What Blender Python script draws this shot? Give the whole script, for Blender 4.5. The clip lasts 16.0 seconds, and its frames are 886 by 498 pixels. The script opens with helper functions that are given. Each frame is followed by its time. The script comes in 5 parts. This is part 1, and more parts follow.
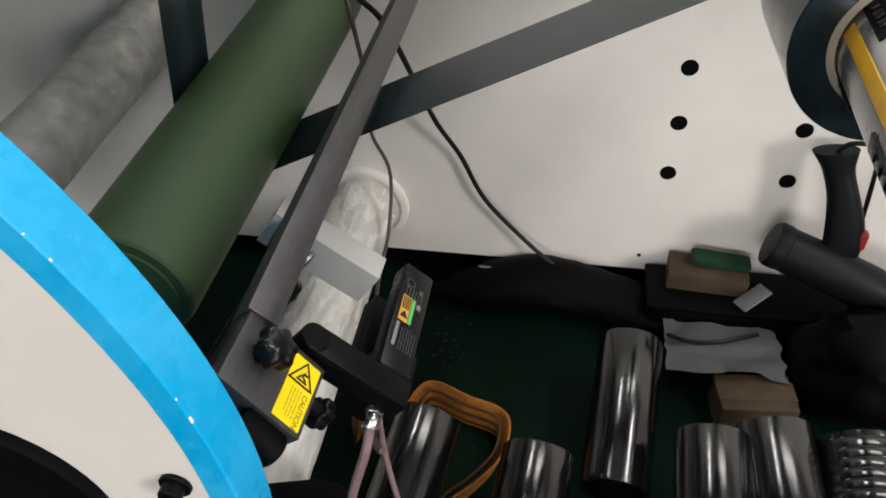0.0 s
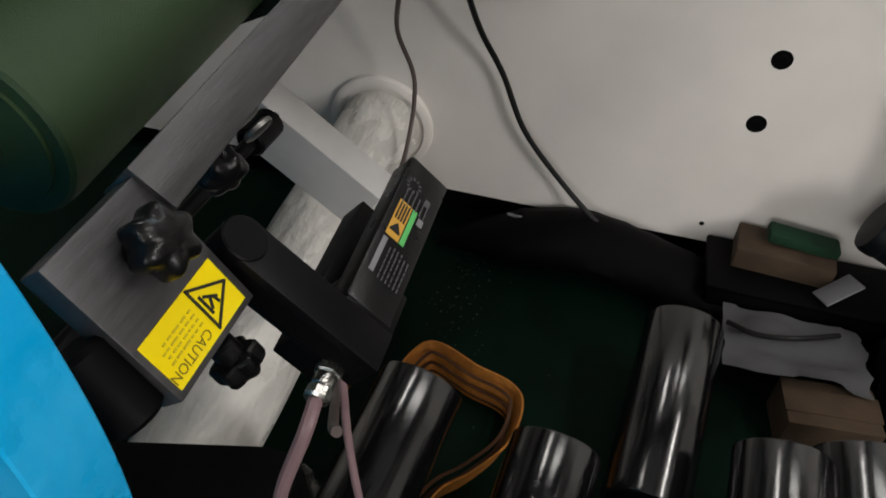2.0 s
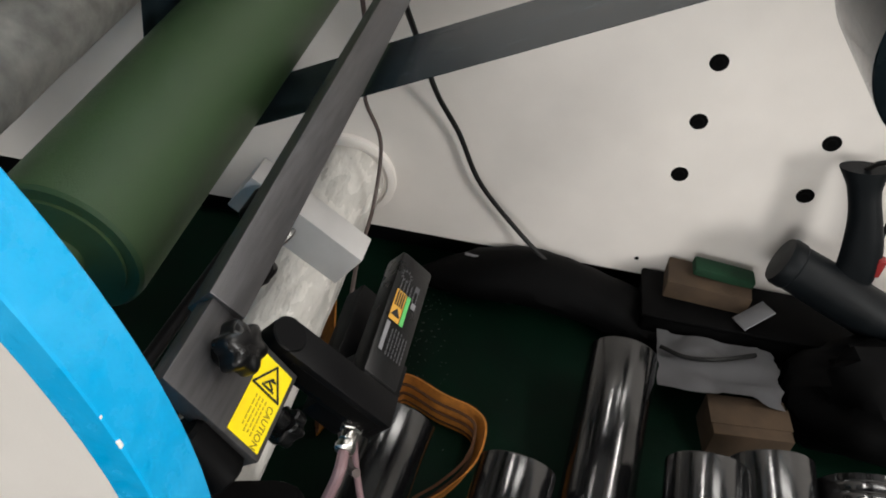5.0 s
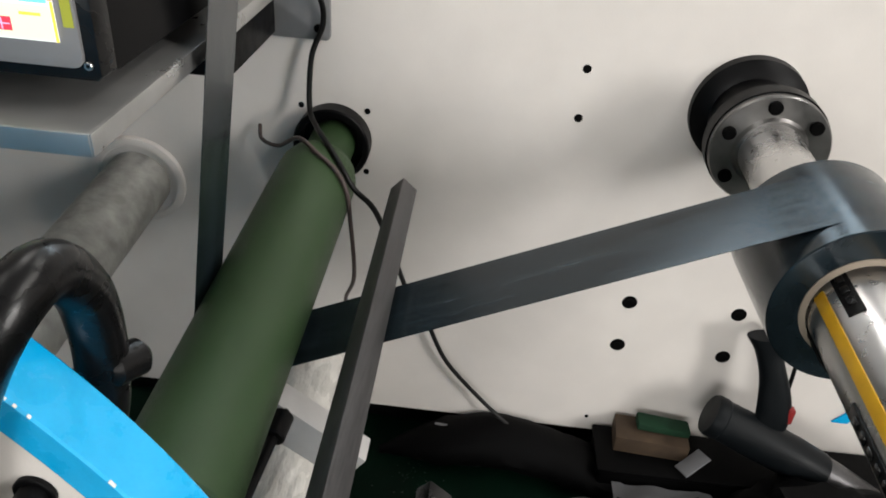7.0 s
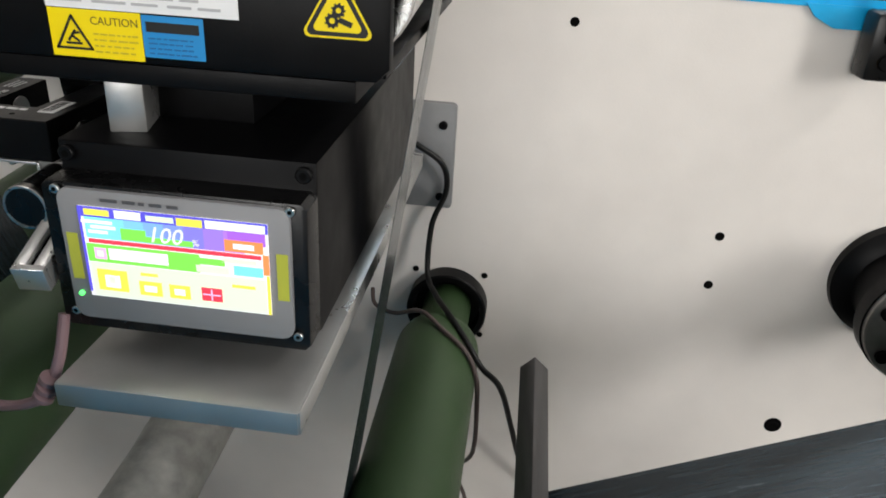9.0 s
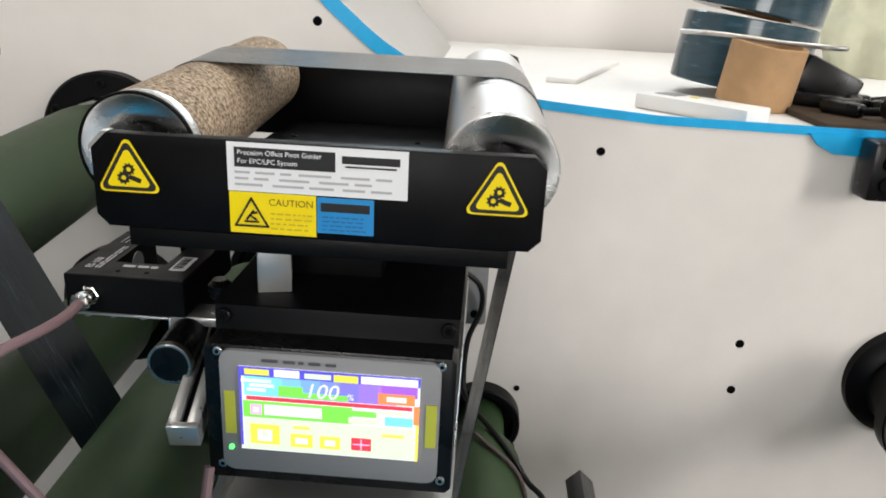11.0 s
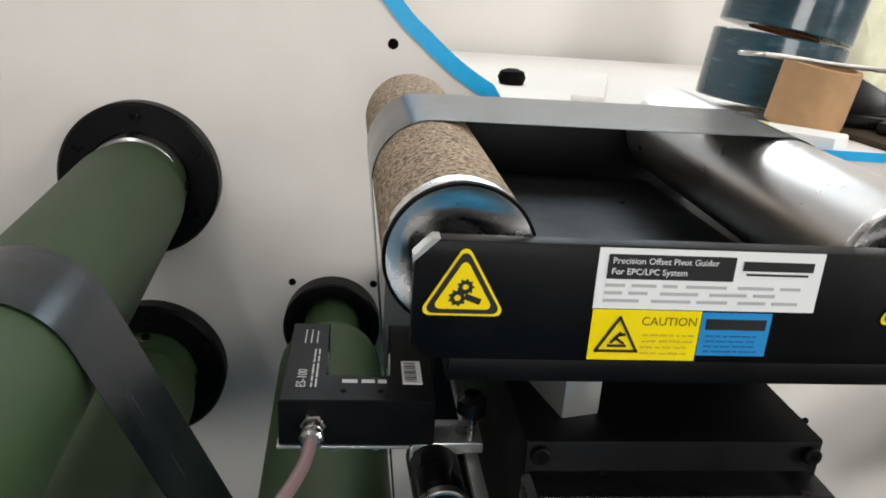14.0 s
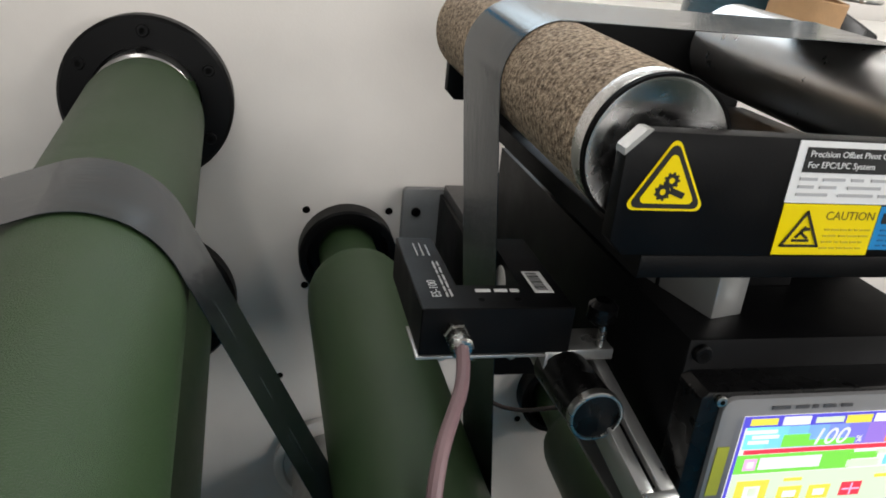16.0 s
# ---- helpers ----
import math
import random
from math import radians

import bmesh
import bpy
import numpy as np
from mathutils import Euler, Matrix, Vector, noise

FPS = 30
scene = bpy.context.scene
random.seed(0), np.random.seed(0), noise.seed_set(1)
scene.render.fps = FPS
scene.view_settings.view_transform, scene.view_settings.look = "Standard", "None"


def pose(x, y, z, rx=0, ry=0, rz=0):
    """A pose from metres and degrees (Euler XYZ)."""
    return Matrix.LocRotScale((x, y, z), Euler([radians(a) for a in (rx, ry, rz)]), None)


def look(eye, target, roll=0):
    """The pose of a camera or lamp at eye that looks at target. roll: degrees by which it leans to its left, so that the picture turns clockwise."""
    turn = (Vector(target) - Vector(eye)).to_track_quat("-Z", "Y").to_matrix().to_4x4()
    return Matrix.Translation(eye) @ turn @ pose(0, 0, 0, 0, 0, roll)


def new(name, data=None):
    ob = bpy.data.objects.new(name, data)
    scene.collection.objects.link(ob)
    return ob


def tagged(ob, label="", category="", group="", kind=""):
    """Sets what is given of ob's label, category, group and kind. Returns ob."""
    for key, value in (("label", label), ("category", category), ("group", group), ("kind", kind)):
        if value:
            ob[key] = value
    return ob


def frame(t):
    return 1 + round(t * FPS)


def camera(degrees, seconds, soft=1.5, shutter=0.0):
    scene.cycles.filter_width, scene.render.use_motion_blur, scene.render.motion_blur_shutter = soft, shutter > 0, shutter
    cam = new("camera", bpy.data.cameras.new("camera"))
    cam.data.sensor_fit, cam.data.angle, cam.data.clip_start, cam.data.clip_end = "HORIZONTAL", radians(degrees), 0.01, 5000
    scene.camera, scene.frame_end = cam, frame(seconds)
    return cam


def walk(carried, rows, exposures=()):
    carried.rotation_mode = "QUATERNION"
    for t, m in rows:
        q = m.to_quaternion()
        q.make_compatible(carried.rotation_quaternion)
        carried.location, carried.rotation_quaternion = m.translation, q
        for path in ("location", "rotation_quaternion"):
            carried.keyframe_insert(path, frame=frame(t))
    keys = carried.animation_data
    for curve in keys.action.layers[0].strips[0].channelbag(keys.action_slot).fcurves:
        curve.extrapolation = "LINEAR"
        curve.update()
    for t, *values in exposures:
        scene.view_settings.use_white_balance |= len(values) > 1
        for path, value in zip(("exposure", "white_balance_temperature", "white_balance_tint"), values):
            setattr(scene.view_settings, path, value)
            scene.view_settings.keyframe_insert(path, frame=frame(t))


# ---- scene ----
import colorsys

cam = camera(60.9, 16.0, soft=1.8)
METRES, EYE, TILT, LEAN, TURN = 1.24, 0.85, -39.67, 2.10, 10.05
ROWS = [
    (0.0, 0.0, 0.0, 0.0, 0.0, 0.0, -0.0),
    (0.5, 0.0035, 0.0405, -0.0118, 1.41, 0.44, -2.74),
    (1.0, 0.0076, 0.0778, -0.0246, 1.48, -0.25, -4.59),
    (1.5, 0.0044, 0.1112, -0.0318, 1.54, -1.47, -6.06),
    (2.0, 0.0033, 0.1484, -0.029, 1.85, -2.7, -7.02),
    (2.5, -0.0009, 0.1652, -0.0283, 2.02, -3.63, -7.8),
    (3.0, -0.0011, 0.1639, -0.0241, 1.93, -4.18, -8.42),
    (5.5, -0.0253, 0.0253, 0.0246, -4.45, 0.65, -4.12),
    (6.0, -0.0489, -0.0125, 0.0499, -6.84, 3.68, -2.7),
    (6.5, -0.0669, -0.0301, 0.0655, -7.74, 5.83, -1.89),
    (7.0, -0.0815, -0.0395, 0.0752, -7.81, 7.41, -1.62),
    (7.5, -0.1169, -0.0431, 0.0866, -7.5, 8.91, -1.62),
    (8.0, -0.1463, -0.043, 0.0966, -6.81, 10.45, -1.64),
    (8.5, -0.1698, -0.0397, 0.114, -6.11, 12.02, -1.84),
    (9.0, -0.1677, -0.0115, 0.16, -5.45, 13.69, -2.16),
    (9.5, -0.1793, -0.0084, 0.1801, -4.52, 15.78, -2.43),
    (12.0, -0.3056, -0.0466, 0.1677, -10.66, 21.54, 2.3),
    (12.5, -0.3295, -0.0258, 0.1836, -11.13, 21.38, 2.28),
    (13.0, -0.335, 0.0074, 0.2157, -12.09, 21.07, 2.69),
    (13.5, -0.352, 0.0265, 0.2377, -13.22, 20.73, 3.12),
    (14.0, -0.4028, 0.0428, 0.2468, -15.6, 19.92, 5.3),
    (14.5, -0.4353, 0.0573, 0.2533, -18.24, 18.66, 6.21),
    (15.0, -0.4622, 0.0712, 0.2519, -20.08, 17.16, 7.22),
    (15.5, -0.476, 0.077, 0.2467, -21.12, 15.85, 7.94),
    (16.0, -0.4805, 0.0807, 0.2453, -21.45, 14.94, 7.82),
]
EXPOSURES = [(0.0, -0.05), (0.5, -0.08), (1.0, -0.16), (1.5, -0.46), (2.0, -0.60), (2.5, -0.66), (3.2, -0.58), (4.2, -0.3), (5.3, -0.05), (7.0, -0.05), (9.0, -0.14), (12.0, -0.18), (13.5, -0.26), (14.0, -0.24), (15.0, -0.32), (16.0, -0.26)]
walk(cam, [(t, pose(0, 0, EYE, TILT, LEAN, TURN) @ pose(METRES * x, METRES * y, METRES * z, 90 + pitch, roll, yaw)) for t, x, y, z, yaw, pitch, roll in ROWS], EXPOSURES)

# ---------------- light ----------------
world = bpy.data.worlds.new("workshop_air")
scene.world = world
world.use_nodes = True
world.node_tree.nodes["Background"].inputs[0].default_value = (0.80, 0.86, 1.0, 1)
world.node_tree.nodes["Background"].inputs[1].default_value = 0.075
WINDOW_POWER, SOUTH_POWER, LAMP_POWER = 145, 78, 31


# ---------------- materials ----------------
def material(name, colour, rough=0.5, metal=0.0, spots=0.0, scale=40.0, bump=0.0, bump_scale=300.0, stretch=(1, 1, 1), second=None, coat=0.0, spec=0.35, rough_var=0.1, depth=0.001, big=0.5):
    """Base colour varied at two scales, with fine relief."""
    m = bpy.data.materials.new(name)
    m.use_nodes = True
    nt = m.node_tree
    b = nt.nodes["Principled BSDF"]
    b.inputs["Roughness"].default_value = rough
    b.inputs["Metallic"].default_value = metal
    b.inputs["Coat Weight"].default_value = coat
    b.inputs["Specular IOR Level"].default_value = spec
    tc = nt.nodes.new("ShaderNodeTexCoord")
    mp = nt.nodes.new("ShaderNodeMapping")
    mp.inputs["Scale"].default_value = stretch
    nt.links.new(tc.outputs["Object"], mp.inputs["Vector"])
    n1 = nt.nodes.new("ShaderNodeTexNoise")
    n1.inputs["Scale"].default_value, n1.inputs["Detail"].default_value = scale, 6
    n2 = nt.nodes.new("ShaderNodeTexNoise")
    n2.inputs["Scale"].default_value, n2.inputs["Detail"].default_value = scale * 0.13, 4
    for n in (n1, n2):
        nt.links.new(mp.outputs["Vector"], n.inputs["Vector"])
    mixn = nt.nodes.new("ShaderNodeMath")
    mixn.operation = "MULTIPLY_ADD"
    nt.links.new(n1.outputs["Fac"], mixn.inputs[0])
    mixn.inputs[1].default_value = 1 - big
    half = nt.nodes.new("ShaderNodeMath")
    half.operation = "MULTIPLY"
    nt.links.new(n2.outputs["Fac"], half.inputs[0])
    half.inputs[1].default_value = big
    nt.links.new(half.outputs[0], mixn.inputs[2])
    ramp = nt.nodes.new("ShaderNodeValToRGB")
    ramp.color_ramp.elements[0].position, ramp.color_ramp.elements[1].position = 0.36, 0.64
    c = Vector(colour)
    lo = c * (1 - spots)
    hi = c * (1 + spots * 0.6) if second is None else Vector(second)
    ramp.color_ramp.elements[0].color = (*lo, 1)
    ramp.color_ramp.elements[1].color = (*[min(v, 1) for v in hi], 1)
    nt.links.new(mixn.outputs[0], ramp.inputs["Fac"])
    nt.links.new(ramp.outputs["Color"], b.inputs["Base Color"])
    mr = nt.nodes.new("ShaderNodeMapRange")
    mr.inputs["From Min"].default_value, mr.inputs["From Max"].default_value = 0.3, 0.7
    mr.inputs["To Min"].default_value, mr.inputs["To Max"].default_value = max(rough - rough_var, 0.03), min(rough + rough_var, 1)
    nt.links.new(mixn.outputs[0], mr.inputs["Value"])
    nt.links.new(mr.outputs["Result"], b.inputs["Roughness"])
    if bump:
        n3 = nt.nodes.new("ShaderNodeTexNoise")
        n3.inputs["Scale"].default_value, n3.inputs["Detail"].default_value = bump_scale, 3
        nt.links.new(mp.outputs["Vector"], n3.inputs["Vector"])
        bp = nt.nodes.new("ShaderNodeBump")
        bp.inputs["Strength"].default_value, bp.inputs["Distance"].default_value = bump, depth
        nt.links.new(n3.outputs["Fac"], bp.inputs["Height"])
        nt.links.new(bp.outputs["Normal"], b.inputs["Normal"])
    return m


def glowing(name, colour, strength):
    m = bpy.data.materials.new(name)
    m.use_nodes = True
    b = m.node_tree.nodes["Principled BSDF"]
    b.inputs["Base Color"].default_value = (*[v * 0.2 for v in colour], 1)
    b.inputs["Emission Color"].default_value = (*colour, 1)
    b.inputs["Emission Strength"].default_value = strength
    b.inputs["Roughness"].default_value = 0.3
    return m


PANEL_PAINT = material("panel_paint", (0.73, 0.69, 0.65), 0.42, spots=0.05, scale=18, bump=0.12, bump_scale=500)
PAINT_WHITE = material("white_paint", (0.78, 0.76, 0.73), 0.5, spots=0.04, scale=12, bump=0.1)
# Grey chosen for the unseen ceiling and west wall, to cut bounced fill.
LOW_BOUNCE_PAINT = material("low_bounce_grey_paint", (0.30, 0.30, 0.30), 0.8, spots=0.08, scale=4, bump=0.15, bump_scale=120)
WALL_PAINT = material("wall_paint", (0.72, 0.69, 0.66), 0.8, spots=0.05, scale=4, bump=0.15, bump_scale=120)
BLUE_PAINT = material("blue_paint", (0.0, 0.37, 0.74), 0.40, spots=0.06, second=(0.005, 0.41, 0.79), scale=90, bump=0.25, bump_scale=180, coat=0.2)
BLUE_RIM = material("scuffed_blue_paint", (0.0, 0.365, 0.74), 0.30, spots=0.03, second=(0.03, 0.44, 0.82), scale=110, bump=0.5, bump_scale=120, coat=0.2, rough_var=0.2, big=0.65)
THREAD = material("dark_thread", (0.06, 0.022, 0.006), 0.8)
# Dark green floor, with shade by the machine put into the colour.
FLOOR_GREEN_SHADED = material("shaded_green_floor_paint", (0.0005, 0.0098, 0.0048), 0.6, spec=0.08, spots=0.35, scale=22, bump=0.4, bump_scale=90)
GREEN_RUBBER = material("green_roller_cover", (0.0285, 0.0570, 0.0212), 0.46, spec=0.35, spots=0.08, scale=200, bump=0.5, bump_scale=1400, rough_var=0.05)
BLACK_ANODISED = material("black_anodised", (0.0024, 0.0024, 0.0028), 0.42, spec=0.13, spots=0.15, scale=50, bump=0.08, bump_scale=900)
BLACK_PLASTIC = material("black_plastic", (0.0035, 0.0035, 0.0038), 0.30, spec=0.3, spots=0.15, scale=80, bump=0.1, bump_scale=700)
BLACK_RUBBER = material("black_rubber", (0.0018, 0.0018, 0.002), 0.6, spec=0.07, spots=0.2, scale=60, bump=0.2)
BLACK_TUBE = material("black_shiny_tube", (0.004, 0.004, 0.0045), 0.15, spec=0.9, spots=0.2, scale=70, stretch=(3, 3, 0.6), bump=0.04, rough_var=0.04)
PLATE_GREY = material("grey_plate_steel", (0.23, 0.23, 0.235), 0.45, 0.3, spots=0.1, scale=60, bump=0.1)
GREY_BAR = material("dark_grey_steel", (0.085, 0.083, 0.085), 0.38, 0.65, spots=0.25, scale=90, bump=0.15, stretch=(4, 0.4, 4))
BARE_STEEL = material("brushed_steel", (0.50, 0.49, 0.47), 0.3, 1.0, spots=0.10, scale=70, bump=0.12, stretch=(1, 1, 9))
TURNED_STEEL = material("turned_steel", (0.60, 0.59, 0.58), 0.30, 0.95, spots=0.04, scale=120, rough_var=0.05)
END_STEEL = material("faced_steel", (0.66, 0.655, 0.65), 0.26, 1.0, spots=0.04, scale=160, rough_var=0.05)
ring_way = END_STEEL.node_tree.nodes.new("ShaderNodeTangent")
ring_way.direction_type, ring_way.axis = "RADIAL", "Y"
END_STEEL.node_tree.nodes["Principled BSDF"].inputs["Anisotropic"].default_value = 0.85
END_STEEL.node_tree.links.new(ring_way.outputs["Tangent"], END_STEEL.node_tree.nodes["Principled BSDF"].inputs["Tangent"])
SHEET_METAL = material("sheet_steel", (0.46, 0.46, 0.45), 0.32, 0.75, spots=0.12, scale=30, bump=0.08)
ALU_BRIGHT = material("bright_aluminium", (0.70, 0.70, 0.69), 0.32, 0.85, spots=0.05, scale=90, bump=0.05)
ALU_PAINTED = material("light_grey_aluminium", (0.58, 0.57, 0.56), 0.45, 0.25, spots=0.06, scale=60, bump=0.1)
ROUGH_ROLL = material("dull_grey_film_wrap", (0.37, 0.365, 0.34), 0.6, 0.0, spots=0.42, scale=42, bump=0.6, bump_scale=45, depth=0.004)
CORK_GRIT = material("cork_grit", (0.19, 0.125, 0.075), 0.8, spots=0.5, scale=480, bump=1.0, bump_scale=620, second=(0.56, 0.43, 0.30), depth=0.002, big=0.08)
# Second colour: paler streaks, part scuffs, part reflection painted into the tape.
TAPE_DARK = material("dark_slate_tape", (0.0080, 0.0130, 0.0170), 0.17, 0.30, spec=0.55, spots=0.3, second=(0.022, 0.035, 0.044), scale=38, bump=0.14, bump_scale=110, stretch=(0.8, 9, 0.8), rough_var=0.12)
TAPE_SLATE = material("slate_tape_roll", (0.020, 0.055, 0.075), 0.22, spots=0.3, scale=30, coat=0.4, stretch=(1, 1, 6))
CARDBOARD = material("brown_cardboard", (0.42, 0.255, 0.13), 0.85, spots=0.14, scale=60, bump=0.4, bump_scale=260)
CORE_BOARD = material("dull_core_board", (0.27, 0.225, 0.175), 0.8, spots=0.12, scale=60, bump=0.3)
# Brown board darkened for the dim floor area; grey mat's own colour too.
CARTON = material("dimmed_grey_brown_board", (0.056, 0.036, 0.021), 0.85, spots=0.35, scale=40, bump=0.4)
ORANGE_WEB = material("orange_webbing", (0.42, 0.155, 0.022), 0.75, spots=0.35, scale=120, bump=0.8, bump_scale=900)
BLACK_CABLE = material("black_cable", (0.005, 0.005, 0.005), 0.45, spec=0.25, spots=0.1, bump=0.1)
MAUVE_CABLE = material("mauve_cable", (0.19, 0.12, 0.128), 0.45, spots=0.08, bump=0.1)
STICKER_YELLOW = material("yellow_sticker", (0.85, 0.66, 0.0), 0.35, spots=0.02, coat=0.2)
STICKER_WHITE = material("white_sticker", (0.78, 0.78, 0.78), 0.35, spots=0.02, coat=0.2)
STICKER_BLUE = material("blue_sticker", (0.02, 0.24, 0.55), 0.35, spots=0.02, coat=0.2)
STICKER_ORANGE = material("amber_sticker", (0.55, 0.30, 0.05), 0.4, spots=0.03)
STICKER_GREEN = material("green_sticker", (0.10, 0.42, 0.12), 0.4, spots=0.03)
INK = material("black_ink", (0.012, 0.012, 0.012), 0.5, spots=0.02)
INK_GREY = material("grey_ink", (0.42, 0.42, 0.43), 0.5, spots=0.02)
INK_PALE = material("pale_ink", (0.55, 0.55, 0.55), 0.5, spots=0.02)
INK_OCHRE = material("ochre_ink", (0.55, 0.42, 0.02), 0.5, spots=0.02)
# White paper greyed for the shade on the floor; small sensor labels share it.
DIM_PAPER = material("dimmed_white_paper", (0.17, 0.17, 0.178), 0.8, spots=0.08, scale=30, bump=0.2)
FOAM_GREEN = material("green_scouring_pad", (0.004, 0.030, 0.012), 0.9, spots=0.3, scale=300, bump=0.8)
BEZEL_GREY = material("grey_bezel", (0.21, 0.21, 0.215), 0.4, spots=0.05)
BEZEL_STRIP = material("olive_keypad_strip", (0.42, 0.44, 0.05), 0.45, spots=0.05)
YELLOW_STRIP = material("yellow_shaft_strip", (0.66, 0.36, 0.015), 0.4, spots=0.12, scale=70)
HOLE_DARK = material("dark_bore", (0.002, 0.002, 0.002), 0.8, spec=0.05)
CRUMB = material("dusty_crumbs", (0.055, 0.060, 0.055), 0.9, spots=0.3)
GLOW = glowing("diffuser_glow", (1.0, 0.97, 0.93), 4.0)
SILVER_WRAP = material("silver_grey_film", (0.66, 0.64, 0.60), 0.28, 0.15, spots=0.25, scale=45, bump=1.0, bump_scale=48, stretch=(1, 0.4, 1), depth=0.007)
HUB_STEEL = material("dull_hub_steel", (0.22, 0.215, 0.21), 0.36, 0.9, spots=0.15, scale=80)
INK_BROWN = material("brown_ink", (0.16, 0.11, 0.01), 0.5)
INK_DIM = material("dim_ink", (0.075, 0.075, 0.08), 0.5)
CLEAR_FILM = material("clear_plastic_film", (0.85, 0.85, 0.84), 0.08, spots=0.05, rough_var=0.03)
CLEAR_FILM.node_tree.nodes["Principled BSDF"].inputs["Transmission Weight"].default_value = 0.96


# ---------------- mesh helpers ----------------
def finish(bm, name, mat, smooth=35):
    bmesh.ops.recalc_face_normals(bm, faces=bm.faces)
    me = bpy.data.meshes.new(name)
    bm.to_mesh(me)
    bm.free()
    me.materials.append(mat)
    me.shade_smooth()
    me.set_sharp_from_angle(angle=radians(smooth))
    return me


def part(name, bm, mat, parent, label=""):
    ob = new(name, finish(bm, name, mat))
    ob.parent = parent
    if label:
        tagged(ob, label)
    return ob


def thing(name, label, category, group="", kind="", at=(0, 0, 0)):
    ob = tagged(new(name), label, category, group, kind)
    ob.location = at
    return ob


def solid(name, bm, mat, label, category="", group="", kind=""):
    return tagged(new(name, finish(bm, name, mat)), label, category, group, kind)


def add_box(bm, c, s, bevel=0.0, turn=None, segments=2):
    made = bmesh.ops.create_cube(bm, size=1.0)["verts"]
    bmesh.ops.scale(bm, vec=s, verts=made)
    if bevel:
        edges = list({e for v in made for e in v.link_edges})
        made = bmesh.ops.bevel(bm, geom=edges, offset=bevel, segments=segments, affect="EDGES", profile=0.5)["verts"]
        made = list({v for v in made} | {v for f in {f for w in made for f in w.link_faces} for v in f.verts})
    m = Matrix.Translation(c) @ (turn.to_4x4() if turn is not None else Matrix.Identity(4))
    bmesh.ops.transform(bm, matrix=m, verts=made)
    return made


def frame_along(d, hint=(0, 0, 1)):
    d = Vector(d).normalized()
    h = Vector(hint)
    if abs(d.dot(h)) > 0.95:
        h = Vector((1, 0, 0))
    u = d.cross(h).normalized()
    return u, d, u.cross(d).normalized()


def add_lathe(bm, a, b, profile, n=48, closed=True):
    """Turned body: profile of (distance from a along a-b, radius)."""
    a, b = Vector(a), Vector(b)
    u, d, w = frame_along(b - a)
    rings = []
    for s, r in profile:
        if r < 1e-6:
            rings.append([bm.verts.new(a + d * s)])
        else:
            rings.append([bm.verts.new(a + d * s + (u * math.cos(k * math.tau / n) + w * math.sin(k * math.tau / n)) * r) for k in range(n)])
    for p, q in zip(rings, rings[1:]):
        for k in range(n):
            j = (k + 1) % n
            if len(p) == 1 and len(q) == 1:
                continue
            if len(p) == 1:
                bm.faces.new((p[0], q[k], q[j]))
            elif len(q) == 1:
                bm.faces.new((p[k], q[0], p[j]))
            else:
                bm.faces.new((p[k], q[k], q[j], p[j]))
    if closed:
        for ring in (rings[0], rings[-1]):
            if len(ring) > 2:
                bm.faces.new(ring)


def add_rod(bm, a, b, r, n=24, bevel=0.0):
    length = (Vector(b) - Vector(a)).length
    e = min(bevel, length * 0.4)
    prof = [(0, r - e), (e, r), (length - e, r), (length, r - e)] if e else [(0, r), (length, r)]
    add_lathe(bm, a, b, prof, n)


def smooth_path(points, per=8):
    """Catmull-Rom through the points."""
    p = [Vector(q) for q in points]
    p = [p[0] * 2 - p[1]] + p + [p[-1] * 2 - p[-2]]
    out = []
    for i in range(1, len(p) - 2):
        for k in range(per):
            t = k / per
            a, b, c, d = p[i - 1:i + 3]
            out.append(0.5 * ((2 * b) + (c - a) * t + (2 * a - 5 * b + 4 * c - d) * t * t + (3 * b - a - 3 * c + d) * t ** 3))
    return out + [p[-2]]


def add_hose(bm, points, r, n=10, per=8):
    path = smooth_path(points, per)
    rings, u = [], None
    for i, q in enumerate(path):
        d = (path[min(i + 1, len(path) - 1)] - path[max(i - 1, 0)]).normalized()
        if u is None:
            u = frame_along(d)[0]
        u = (u - d * u.dot(d)).normalized()
        w = d.cross(u)
        rings.append([bm.verts.new(q + (u * math.cos(k * math.tau / n) + w * math.sin(k * math.tau / n)) * r) for k in range(n)])
    for p, q in zip(rings, rings[1:]):
        for k in range(n):
            bm.faces.new((p[k], q[k], q[(k + 1) % n], p[(k + 1) % n]))
    bm.faces.new(rings[0]), bm.faces.new(rings[-1])


def add_plate(bm, outline, y0, y1, bevel=0.0):
    """A plate of that (x, z) outline between y0 and y1."""
    front = [bm.verts.new((x, y0, z)) for x, z in outline]
    back = [bm.verts.new((x, y1, z)) for x, z in outline]
    n = len(outline)
    faces = [bm.faces.new(front), bm.faces.new(back[::-1])]
    for k in range(n):
        faces.append(bm.faces.new((front[k], back[k], back[(k + 1) % n], front[(k + 1) % n])))
    if bevel:
        bmesh.ops.bevel(bm, geom=list(faces[0].edges), offset=bevel, segments=2, affect="EDGES", profile=0.5)
    return front


def arc(cx, cz, r, a0, a1, n=16):
    return [(cx + r * math.cos(radians(a0 + (a1 - a0) * k / n)), cz + r * math.sin(radians(a0 + (a1 - a0) * k / n))) for k in range(n + 1)]


def flat(bm, m, w, h, x=0.0, y=0.0, lift=0.0):
    """A thin sticker on the plane of m (its x and y), centred at x, y."""
    add_box(bm, m @ Vector((x, y, lift)), (w, h, 0.0004), 0, m.to_3x3())


